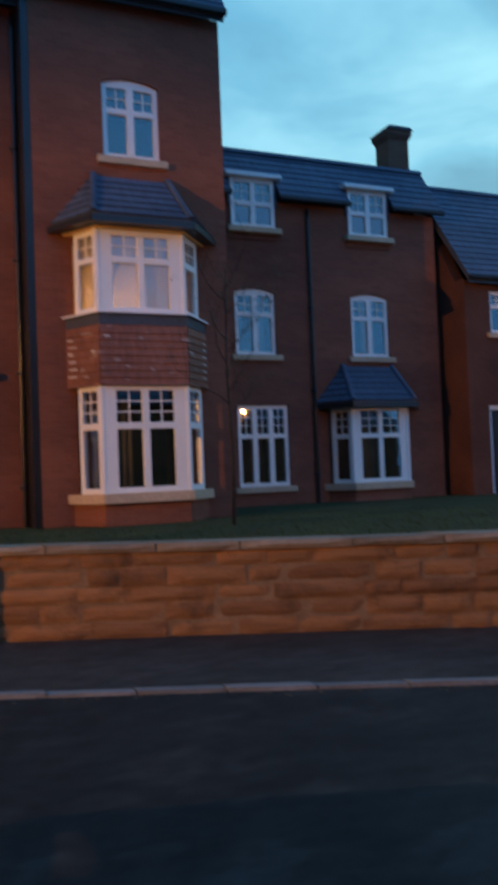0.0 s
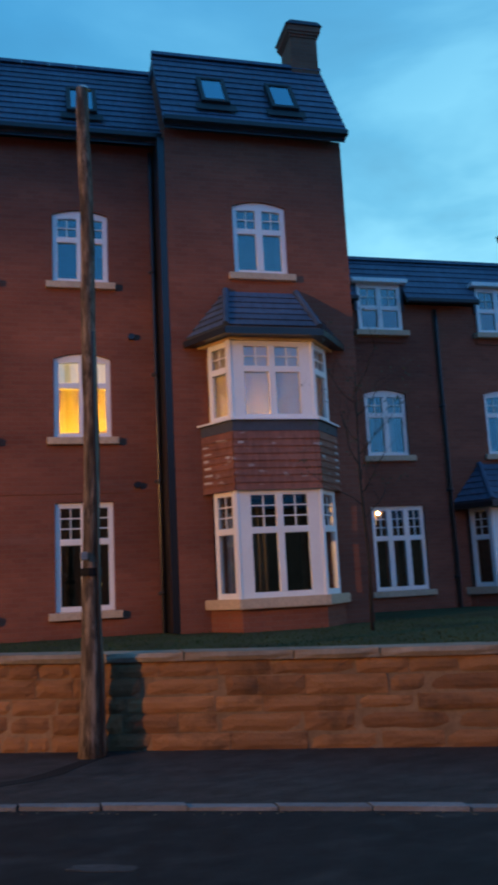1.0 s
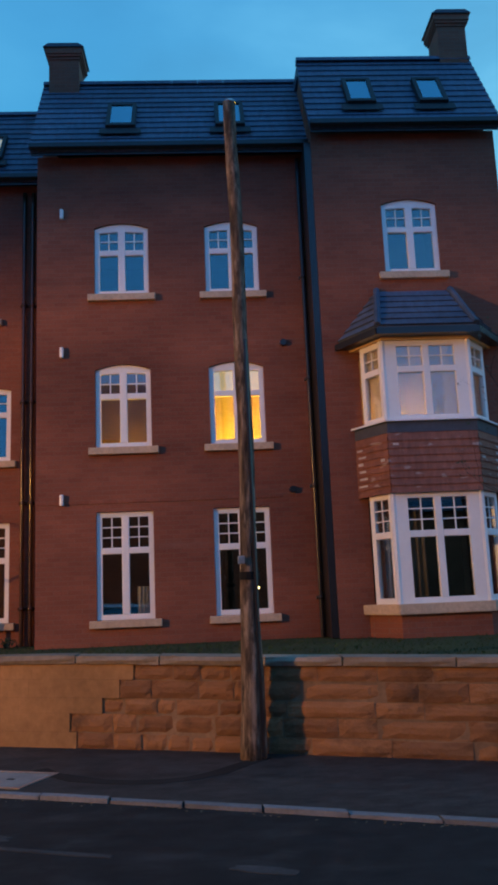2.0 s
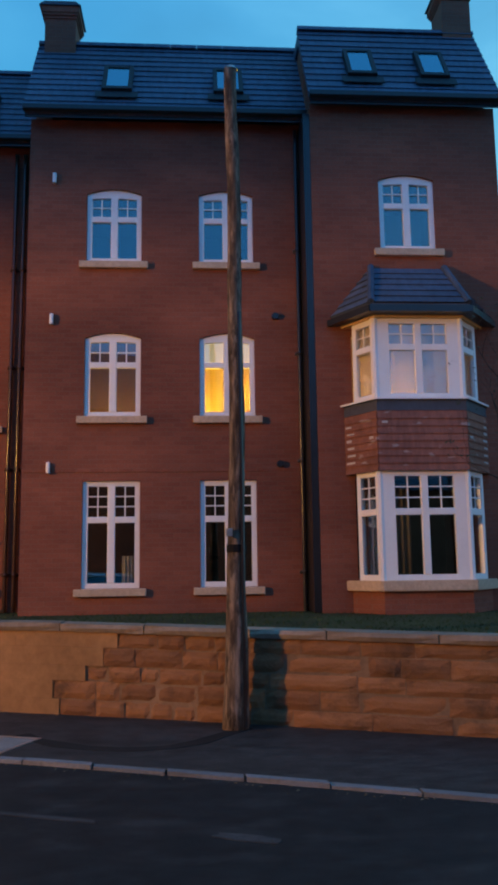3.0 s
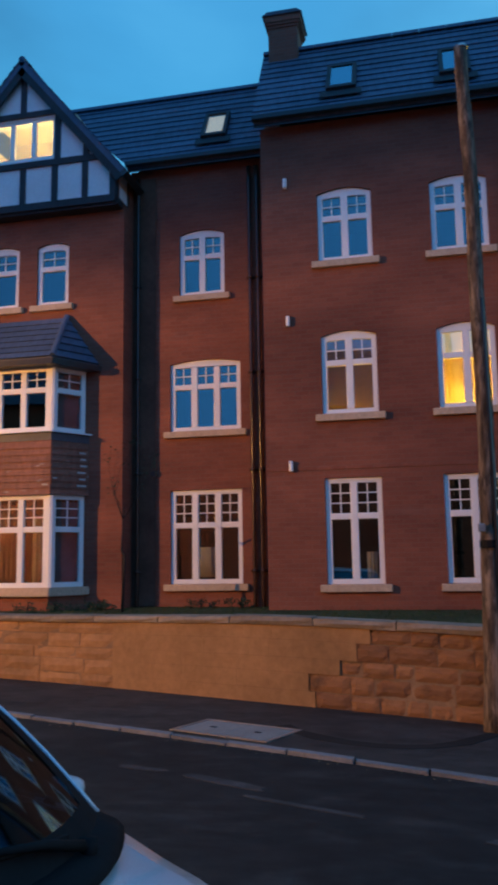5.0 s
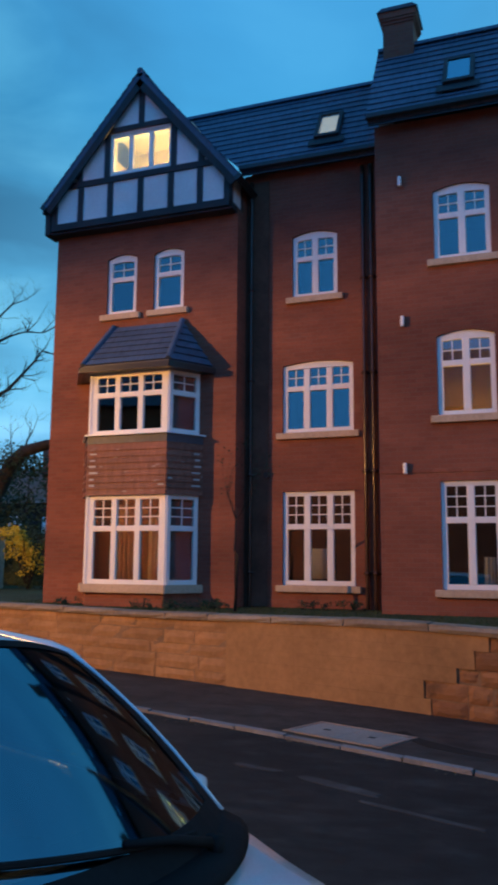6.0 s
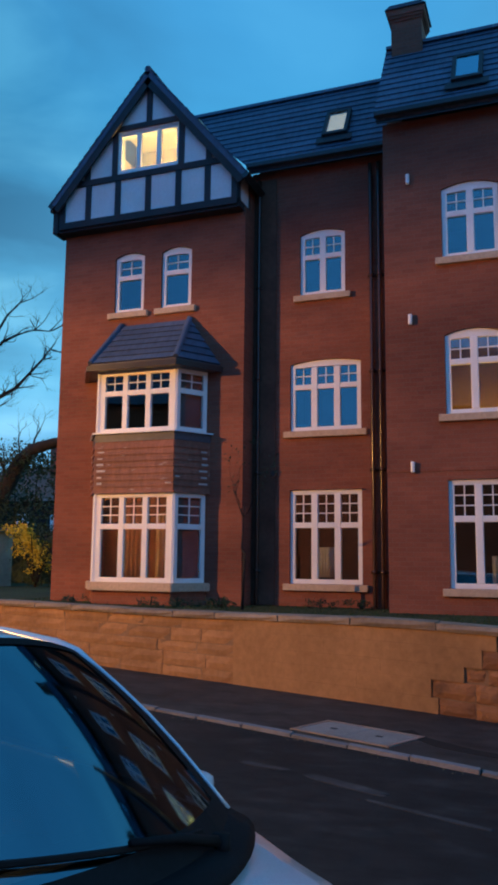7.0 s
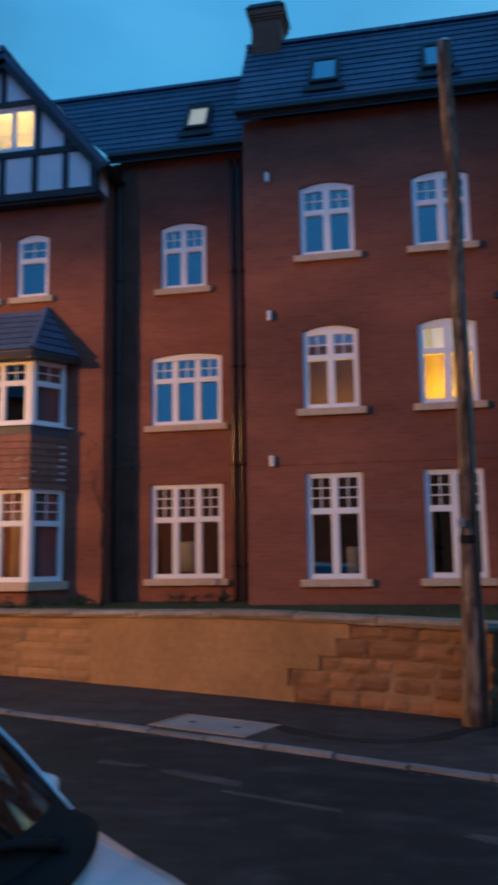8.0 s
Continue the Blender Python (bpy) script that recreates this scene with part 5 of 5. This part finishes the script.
car_part("steering_wheel", bm, "black")
bm = bmesh.new()
soft_box(bm, -0.02, 0.02, -0.11, 0.11, -0.035, 0.035, 0.018, pose(-2.16, CV, 1.40, 0, 15, 0))
tube(bm, [(-2.13, CV, 1.43), (-2.17, CV, 1.50)], 0.012, 6)
car_part("rear_view_mirror", bm, "black")
bm = bmesh.new()
box(bm, -4.5, -3.6, CV - 0.6, CV + 0.6, 0.5, 1.0)
car_part("rear_seat", bm, "seat")

# ---------------------------------------------------------------- trees, shrubs and far things
def grow(bm, rng, p, d, length, r, depth, bend_up=0.15, sides=6, spread=0.6, tips=None):
    pts, radii = [p.copy()], [r]
    n = 4
    for k in range(n):
        d = (d + Vector((rng.uniform(-1, 1), rng.uniform(-1, 1), rng.uniform(-0.6, 1) * 0.8)) * 0.27 + Vector((0, 0, bend_up * 0.12))).normalized()
        p = p + d * length / n
        pts.append(p.copy())
        radii.append(r * (1 - 0.42 * (k + 1) / n))
    tube(bm, pts, radii, sides)
    if tips is not None:
        tips.append(p.copy())
    if depth <= 0:
        return
    for k in range(rng.choice((2, 3, 3))):
        i = rng.choice((2, 3, 4, 4))
        side = Vector((rng.uniform(-1, 1), rng.uniform(-1, 1), rng.uniform(-0.3, 0.8))).normalized()
        grow(bm, rng, pts[i], (d + side * spread * 1.4).normalized(), length * rng.uniform(0.55, 0.85), radii[i] * rng.uniform(0.5, 0.72), depth - 1, bend_up, max(3, sides - 1), spread, tips)


def leaves(name, centres, count, reach, size, material, parent, seed):
    rng = random.Random(seed)
    verts, faces = [], []
    for _ in range(count):
        c = rng.choice(centres)
        p = Vector(c) + Vector((rng.gauss(0, reach), rng.gauss(0, reach), rng.gauss(0, reach * 0.8)))
        a = Vector((rng.uniform(-1, 1), rng.uniform(-1, 1), rng.uniform(-1, 1))).normalized() * size * rng.uniform(0.6, 1.3)
        b = a.orthogonal().normalized() * size * 0.45
        i = len(verts)
        verts += [p - a, p + b, p + a, p - b]
        faces.append((i, i + 1, i + 2, i + 3))
    me = bpy.data.meshes.new(name)
    me.from_pydata(verts, [], faces)
    ob = mesh_part(name, me, material, parent)
    ob["kind"] = "stuff"
    return ob


rng = random.Random(11)
old_tree = thing("bare_tree", (-19.3, 19.0, 1.0), "old bare tree with a leaning trunk and dark twisted limbs", "tree")
bm = bmesh.new()
tube(bm, [(-19.3, 19.0, 0.9), (-18.6, 19.0, 2.3), (-17.9, 19.0, 3.4), (-17.3, 19.0, 4.25), (-16.9, 19.0, 4.95), (-16.4, 19.0, 5.35), (-15.6, 19.1, 5.55), (-14.6, 19.2, 5.5)], [0.42, 0.36, 0.31, 0.27, 0.23, 0.2, 0.17, 0.12], 10)
for p, d, ln, r in (((-17.3, 19, 4.25), (-0.5, 0.1, 0.8), 1.1, 0.06), ((-16.9, 19, 4.95), (-0.4, 0.2, 0.6), 0.9, 0.04), ((-16.4, 19, 5.35), (0.2, -0.2, 0.9), 0.7, 0.04)):
    grow(bm, rng, Vector(p), Vector(d).normalized(), ln, r, 3, 0.1, 6, 0.8)
smooth(part("trunk", bm, "bark", old_tree))
rng = random.Random(23)
tall = thing("bare_tree", (-21.9, 19.5, 1.0), "tall bare tree with fine twigs against the sky", "tree")
bm = bmesh.new()
tube(bm, [(-21.9, 19.6, 0.9), (-21.7, 19.5, 4.0), (-21.3, 19.5, 7.0), (-20.9, 19.5, 9.0)], [0.34, 0.27, 0.2, 0.12], 9)
for line, r in (([(-21.5, 19.5, 5.6), (-20.2, 19.5, 6.3), (-19.0, 19.4, 6.9), (-18.1, 19.4, 7.3), (-17.5, 19.4, 7.55), (-17.0, 19.4, 8.0), (-16.5, 19.4, 8.45), (-16.2, 19.4, 8.8)], 0.11),
                ([(-21.2, 19.5, 7.6), (-20.0, 19.6, 8.2), (-19.0, 19.6, 8.7), (-18.3, 19.6, 9.3), (-17.7, 19.6, 9.5), (-17.0, 19.6, 9.6), (-16.4, 19.6, 9.5)], 0.09),
                ([(-19.0, 19.6, 8.7), (-18.5, 19.5, 9.6), (-18.1, 19.5, 10.2), (-17.6, 19.5, 10.6), (-17.1, 19.5, 10.7)], 0.06),
                ([(-19.0, 19.4, 6.9), (-18.4, 19.3, 6.8), (-17.9, 19.3, 7.0), (-17.6, 19.3, 7.15)], 0.05)):
    tube(bm, line, [r * (1 - 0.8 * k / (len(line) - 1)) for k in range(len(line))], 6)
    for k in range(2, len(line)):
        for _ in range(3):
            d = Vector((rng.uniform(0.2, 1.0), rng.uniform(-0.6, 0.6), rng.uniform(-0.35, 0.8))).normalized()
            grow(bm, rng, Vector(line[k]), d, rng.uniform(0.4, 0.75), r * 0.22, 2, 0.05, 4, 0.9)
smooth(part("trunk", bm, "bark", tall))
ivy = thing("ivy", (-18.8, 18.8, 1.0), "dark ivy climbing the foot of the old tree", "ivy", kind="stuff")
rng = random.Random(61)
cs = []
for _ in range(150):
    z = 1.0 + 4.2 * rng.random()
    cs.append((-19.1 + 0.56 * (z - 1.0) + rng.gauss(0, 0.3), 18.8 + rng.gauss(0, 0.3), z + rng.gauss(0, 0.1)))
leaves("foliage", cs, 4200, 0.15, 0.05, "leaf", ivy, 62)

fir = thing("evergreen_tree", (-17.0, 24.0, 1.0), "dark evergreen tree with a ragged outline", "tree")
bm = bmesh.new()
tube(bm, [(-17.0, 24, 0.9), (-17.0, 24, 4.0), (-17.0, 24, 8.5)], [0.2, 0.14, 0.03], 8)
part("trunk", bm, "bark", fir)
rng = random.Random(5)
cs = [(-17.0 + rng.uniform(-1, 1) * (0.25 + 0.17 * (9 - z)), 24 + rng.uniform(-1, 1) * 0.8, z) for z in [1.8 + 0.035 * k for k in range(200)]]
leaves("crown", cs, 5200, 0.2, 0.07, "leaf", fir, 4)

hedge = thing("hedge", (-15.5, 20.0, 1.0), "dark clipped hedge and undergrowth beyond the lawn", "hedge", kind="stuff")
rng = random.Random(8)
cs = [(rng.uniform(-24, -11.5), 20.6 + rng.uniform(-0.5, 0.5), rng.uniform(1.0, 3.0)) for _ in range(260)]
leaves("foliage", cs, 8000, 0.2, 0.06, "leaf", hedge, 6)
bm = bmesh.new()
for k in range(14):
    soft_box(bm, -24 + k * 0.9, -23.0 + k * 0.9, 20.5, 21.0, 0.9, 2.3 + 0.3 * math.sin(k * 1.7), 0.12)
part("hedge_core", bm, "leaf", hedge)

thicket = thing("thicket", (-20.0, 26.0, 1.0), "dark tangled thicket of shrubs and ivy", "shrubs", kind="stuff")
rng = random.Random(14)
cs = [(rng.uniform(-30, -13.5), 26 + rng.uniform(-0.8, 0.8), 1.0 + 5.4 * rng.random() ** 1.1) for _ in range(420)]
leaves("foliage", cs, 17000, 0.3, 0.1, "leaf", thicket, 15)
bm = bmesh.new()
for k in range(26):
    x = -30 + 0.65 * k
    tube(bm, [(x, 26, 0.9), (x + rng.uniform(-0.4, 0.4), 26, 3.0), (x + rng.uniform(-0.9, 0.9), 26, 5.2 + rng.uniform(-0.8, 1.2))], [0.06, 0.04, 0.012], 5)
part("stems", bm, "bark", thicket)
gold = thing("yellow_shrub", (-14.65, 17.0, 1.0), "yellow flowering shrub glowing in the lamp light", "shrub")
bm = bmesh.new()
rng = random.Random(31)
for k in range(9):
    a = k / 9 * math.tau
    tube(bm, [(-14.65, 17.0, 0.95), (-14.65 + 0.35 * math.cos(a), 17.0 + 0.3 * math.sin(a), 1.9), (-14.65 + 0.75 * math.cos(a), 17.0 + 0.5 * math.sin(a), 2.5)], [0.03, 0.02, 0.01], 5)
part("stems", bm, "bark", gold)
cs = []
for _ in range(130):
    s = rng.random()
    cs.append((-15.4 + 1.05 * s + rng.gauss(0, 0.1), 17.0 + rng.gauss(0, 0.25), 2.85 - 1.0 * s ** 1.3 - 0.28 * abs(rng.gauss(0, 1))))
leaves("blossom", cs, 2000, 0.08, 0.045, "gold", gold, 9)
cs = [(-14.55 + rng.gauss(0, 0.5), 17.3 + rng.gauss(0, 0.3), 1.0 + 1.3 * rng.random()) for _ in range(60)]
leaves("foliage", cs, 1500, 0.12, 0.05, "leaf", gold, 10)

shed = thing("garden_shed", (-16.5, 16.0, 1.0), "small grey garden shed with a flat roof", "shed")
for k in range(12):
    bm = bmesh.new()
    soft_box(bm, -17.5 + 0.155 * k, -17.5 + 0.155 * (k + 1) - 0.006, 15.7, 15.73, 0.95, 2.55, 0.004)
    part("board", bm, "render_grey", shed)
bm = bmesh.new()
box(bm, -17.5, -15.65, 15.735, 17.2, 0.95, 2.55)
part("shed_wall", bm, "render_grey", shed)
bm = bmesh.new()
soft_box(bm, -17.65, -15.55, 15.6, 17.3, 2.552, 2.66, 0.01)
part("shed_roof", bm, "lead", shed)

far = thing("distant_house", (-30, 40, 1.0), "distant grey house with a pitched roof and chimney", "building")
bm = bmesh.new()
box(bm, -36, -26, 40, 47, 0.9, 5.6)
part("house_wall", bm, "room", far)
bm = bmesh.new()
prism(bm, [(39.6, 5.4), (43.5, 8.0), (47.4, 5.4)], -36.3, -25.7)
part("house_roof", bm, "hung", far)
bm = bmesh.new()
box(bm, -31.9, -31.0, 42.5, 43.5, 7.0, 9.4)
part("stack", bm, "brick", far)
for x in (-34.5, -32, -29.5, -27.6):
    for z in (2.0, 4.0):
        bm = bmesh.new()
        box(bm, x - 0.45, x + 0.45, 39.95, 40.02, z - 0.5, z + 0.6)
        part("house_window", bm, "white", far)

for sx, sy, h, seed, twigs in ((4.05, 7.4, 3.6, 3, 11), (-5.35, 9.6, 1.7, 4, 3)):
    sap = thing("young_tree", (sx, sy, 1.0), "slender young tree with a few thin twigs on the lawn", "tree", "young trees")
    rng = random.Random(seed)
    bm = bmesh.new()
    tube(bm, [(sx, sy, 0.95), (sx + 0.03, sy, 1.9), (sx - 0.02, sy, 1.0 + 0.58 * h), (sx + 0.02, sy, 1.0 + h)], [0.03, 0.024, 0.018, 0.007], 7)
    tips = []
    for k in range(twigs):
        z = 2.5 + (h - 1.6) * k / 11
        a = k * 2.4
        grow(bm, rng, Vector((sx, sy, z)), Vector((math.cos(a), math.sin(a), 0.8)).normalized(), 0.7, 0.010, 2, 0.2, 4, 0.5, tips)
    smooth(part("trunk", bm, "bark", sap))
    leaves("crown", [tuple(t) for t in tips], 24 * twigs, 0.07, 0.03, "leaf", sap, seed)
rng = random.Random(77)
for k, (sx, sy) in enumerate(((-8.6, 9.55), (-7.0, 9.5), (-6.6, 9.7), (-5.9, 10.0), (-4.3, 10.6), (-3.6, 10.65), (-6.0, 10.1))):
    s = thing("small_shrub", (sx, sy, 1.0), "small dark shrub planted at the foot of the wall", "shrub", "shrubs by the building")
    leaves("foliage", [(sx + rng.gauss(0, 0.12), sy + rng.gauss(0, 0.08), 1.0 + 0.12 * rng.random()) for _ in range(12)], 260, 0.035, 0.022, "leaf", s, 40 + k)
    bm = bmesh.new()
    tube(bm, [(sx, sy, 0.96), (sx + 0.02, sy, 1.15)], [0.02, 0.01], 5)
    part("stem", bm, "bark", s)

# ---------------------------------------------------------------- houses across the street, behind the camera
opposite = thing("terrace_opposite", (0, -16, 0), "plain dark brick terrace on the other side of the street", "building")
for k in range(7):
    x0 = -6.0 if k == 3 else -34 + 11 * k
    wide = 6.0 if k == 2 else 15.0 if k == 3 else 10.4
    y0 = kerb_y(x0 + 5) - 16.5
    mm = pose(x0, y0, 0, 0, 0, -22)
    bm = bmesh.new()
    top = 8.8 if k in (0, 1, 3) else 5.6
    box(bm, 0, wide, -8, 0, -0.1, top, mm)
    part("terrace_wall", bm, "brick", opposite)
    bm = bmesh.new()
    tmp = bmesh.new()
    prism(tmp, [(-8.4, top - 0.1), (-4, top + 3.0 + 0.7 * (top > 6)), (0.4, top - 0.1)], -0.2, wide + 0.2)
    merge(bm, tmp, mm)
    part("terrace_roof", bm, "roof", opposite)

# ---------------------------------------------------------------- grass
rng = random.Random(2)
verts, faces = [], []
for _ in range(16000):
    x = rng.uniform(-10.5, 11)
    y = wall_y(x) + 0.3 + (rng.random() ** 1.5) * 6.5
    a = rng.uniform(0, math.tau)
    h = rng.uniform(0.012, 0.034)
    w = 0.012
    i = len(verts)
    verts += [(x - w * math.cos(a), y - w * math.sin(a), 0.98), (x + w * math.cos(a), y + w * math.sin(a), 0.98), (x + rng.uniform(-0.03, 0.03), y + rng.uniform(-0.03, 0.03), 0.985 + h)]
    faces.append((i, i + 1, i + 2))
me = bpy.data.meshes.new("grass")
me.from_pydata(verts, [], faces)
tagged(mesh_part("grass", me, "blade"), "short rough grass on the lawn", "grass", kind="stuff")

# ---------------------------------------------------------------- kerb stones
def curved_block(bm, x0, x1, line, d0, d1, z0, z1, bulge=0.0, seed=0, nx=3, nz=2, chamfer=0.012, lift=None):
    """A block between two places along a curved line, from d1 behind the line to d0 in front, with an uneven face."""
    r = random.Random(seed)
    grid = []
    for j in range(nz + 1):
        row = []
        for i in range(nx + 1):
            edge = i in (0, nx) or j in (0, nz)
            x = x0 + (x1 - x0) * i / nx + (r.uniform(-1, 1) * (0.006 if bulge > 0.005 else 0.0004) if edge else r.uniform(-1, 1) * 0.012)
            z = z0 + (z1 - z0) * j / nz + r.uniform(-1, 1) * (0.004 if bulge > 0.005 else 0.0002)
            d = d0 - chamfer + r.uniform(-0.3, 0.3) * bulge if edge else d0 + r.uniform(0.35, 1.0) * bulge
            row.append(bm.verts.new((x, line(x) - d, z)))
        grid.append(row)
    for j in range(nz):
        for i in range(nx):
            bm.faces.new((grid[j][i], grid[j][i + 1], grid[j + 1][i + 1], grid[j + 1][i]))
    back = [bm.verts.new((x, line(x) + d1, z)) for x, z in ((x0, z0), (x1, z0), (x1, z1), (x0, z1))]
    bm.faces.new([grid[0][i] for i in range(nx, -1, -1)] + [back[0], back[1]])
    bm.faces.new([grid[nz][i] for i in range(nx + 1)] + [back[2], back[3]])
    bm.faces.new([grid[j][0] for j in range(nz + 1)] + [back[3], back[0]])
    bm.faces.new([grid[j][nx] for j in range(nz, -1, -1)] + [back[1], back[2]])
    if lift:
        for v in bm.verts:
            v.co.z += lift(v.co.x) * max(0.0, v.co.z - 0.1) / 0.95


for side, off in (("far", 0.0), ("near", NEAR)):
    k_ob = thing("kerb_" + side, (0, kerb_y(0) + off, 0), "worn pale concrete kerb edging the road", "kerb", kind="structure")
    lo, hi = (-13.0, 9.0) if side == "far" else (-8.0, 5.0)
    x = lo - 0.257 % 0.61
    i = 0
    while x < hi:
        bm = bmesh.new()
        z1 = 0.13 + 0.006 * math.sin(i * 2.1)
        curved_block(bm, x + 0.008, x + 0.602, lambda q: kerb_y(q) + off, 0.075, 0.045, -0.05, z1, 0.006, i, 2, 2, 0.016)
        part("kerb_stone", bm, "kerb", k_ob)
        x += 0.61
        i += 1
    for a, b in ((-70, lo), (hi + 0.3, 68)):
        bm = bmesh.new()
        for q in range(12):
            curved_block(bm, a + (b - a) * q / 12, a + (b - a) * (q + 1) / 12, lambda s: kerb_y(s) + off, 0.075, 0.075, -0.05, 0.13, 0.0, 1, 2, 1)
        part("kerb_run", bm, "kerb", k_ob)

# ---------------------------------------------------------------- stone wall
stone_wall = thing("stone_wall", (0, wall_y(0), 0.12), "low rough sandstone retaining wall with a flat coping", "wall", kind="structure")
bm = bmesh.new()
prev = None
for x in [-70 + 1.0 * k for k in range(140)]:
    y = wall_y(x)
    row = [bm.verts.new(p) for p in ((x, y - 0.017, 0.0), (x, y - 0.017, 0.985 + wall_lift(x)), (x, y + 0.3, 0.985 + wall_lift(x)), (x, y + 0.3, 0.0))]
    if prev:
        for q in range(4):
            bm.faces.new((prev[q], prev[(q + 1) % 4], row[(q + 1) % 4], row[q]))
    prev = row
part("wall_core", bm, "mortar", stone_wall)
COURSES = [(0.10, 0.28), (0.28, 0.47), (0.47, 0.63), (0.63, 0.82), (0.82, 0.975)]
rng = random.Random(19)
count = 0
for ci, (z0, z1) in enumerate(COURSES):
    edge = (-1.72, -1.80, -1.42, -1.22, -1.06)[ci]
    x = edge
    while x < 7.2:
        ln = rng.uniform(0.28, 0.85) if x > 0.4 else rng.uniform(0.2, 0.52)
        bm = bmesh.new()
        curved_block(bm, x + 0.006, x + ln - 0.006, wall_y, 0.032 + rng.uniform(-0.010, 0.016), 0.02, z0 + 0.006 + rng.uniform(-0.003, 0.003), z1 - 0.005 + rng.uniform(-0.003, 0.003), 0.012, count, 5, 3, 0.013, wall_lift)
        part("stone", bm, "stone", stone_wall)
        count += 1
        x += ln
    # smooth dressed stretch
    a, b = -4.62, edge
    cuts = [a, a + (b - a) * rng.uniform(0.3, 0.45), a + (b - a) * rng.uniform(0.6, 0.75), b]
    for p, q in zip(cuts, cuts[1:]):
        bm = bmesh.new()
        curved_block(bm, p + 0.0006, q - 0.0006, wall_y, 0.045, 0.02, z0 + 0.0006, z1 - 0.0006, 0.0012, count, 3, 1, 0.0012, wall_lift)
        part("dressed_stone", bm, "ashlar", stone_wall)
        count += 1
    x = -4.62
    while x > -9.8:
        ln = rng.uniform(0.45, 1.1)
        bm = bmesh.new()
        curved_block(bm, x - ln + 0.006, x - 0.006, wall_y, 0.032 + rng.uniform(-0.006, 0.010), 0.02, z0 + 0.005, z1 - 0.004, 0.009, count, 4, 2, 0.010, wall_lift)
        part("stone", bm, "tan_lit", stone_wall)
        count += 1
        x -= ln
x = -11.0
i = 0
while x < 9:
    ln = rng.uniform(0.75, 1.15)
    bm = bmesh.new()
    curved_block(bm, x + 0.007, x + ln - 0.007, wall_y, 0.085, 0.33, 0.978, 1.062 + rng.uniform(-0.006, 0.006), 0.008, 500 + i, 4, 2, 0.018, wall_lift)
    part("coping_stone", bm, "cap", stone_wall)
    x += ln
    i += 1
for a, b in ((-70.0, -11.0), (9.0, 66.0)):
    bm = bmesh.new()
    for q in range(30):
        curved_block(bm, a + (b - a) * q / 30, a + (b - a) * (q + 1) / 30 - 0.01, wall_y, 0.085, 0.33, 0.978, 1.062, 0.01, q, 3, 1)
    part("coping_run", bm, "cap", stone_wall)
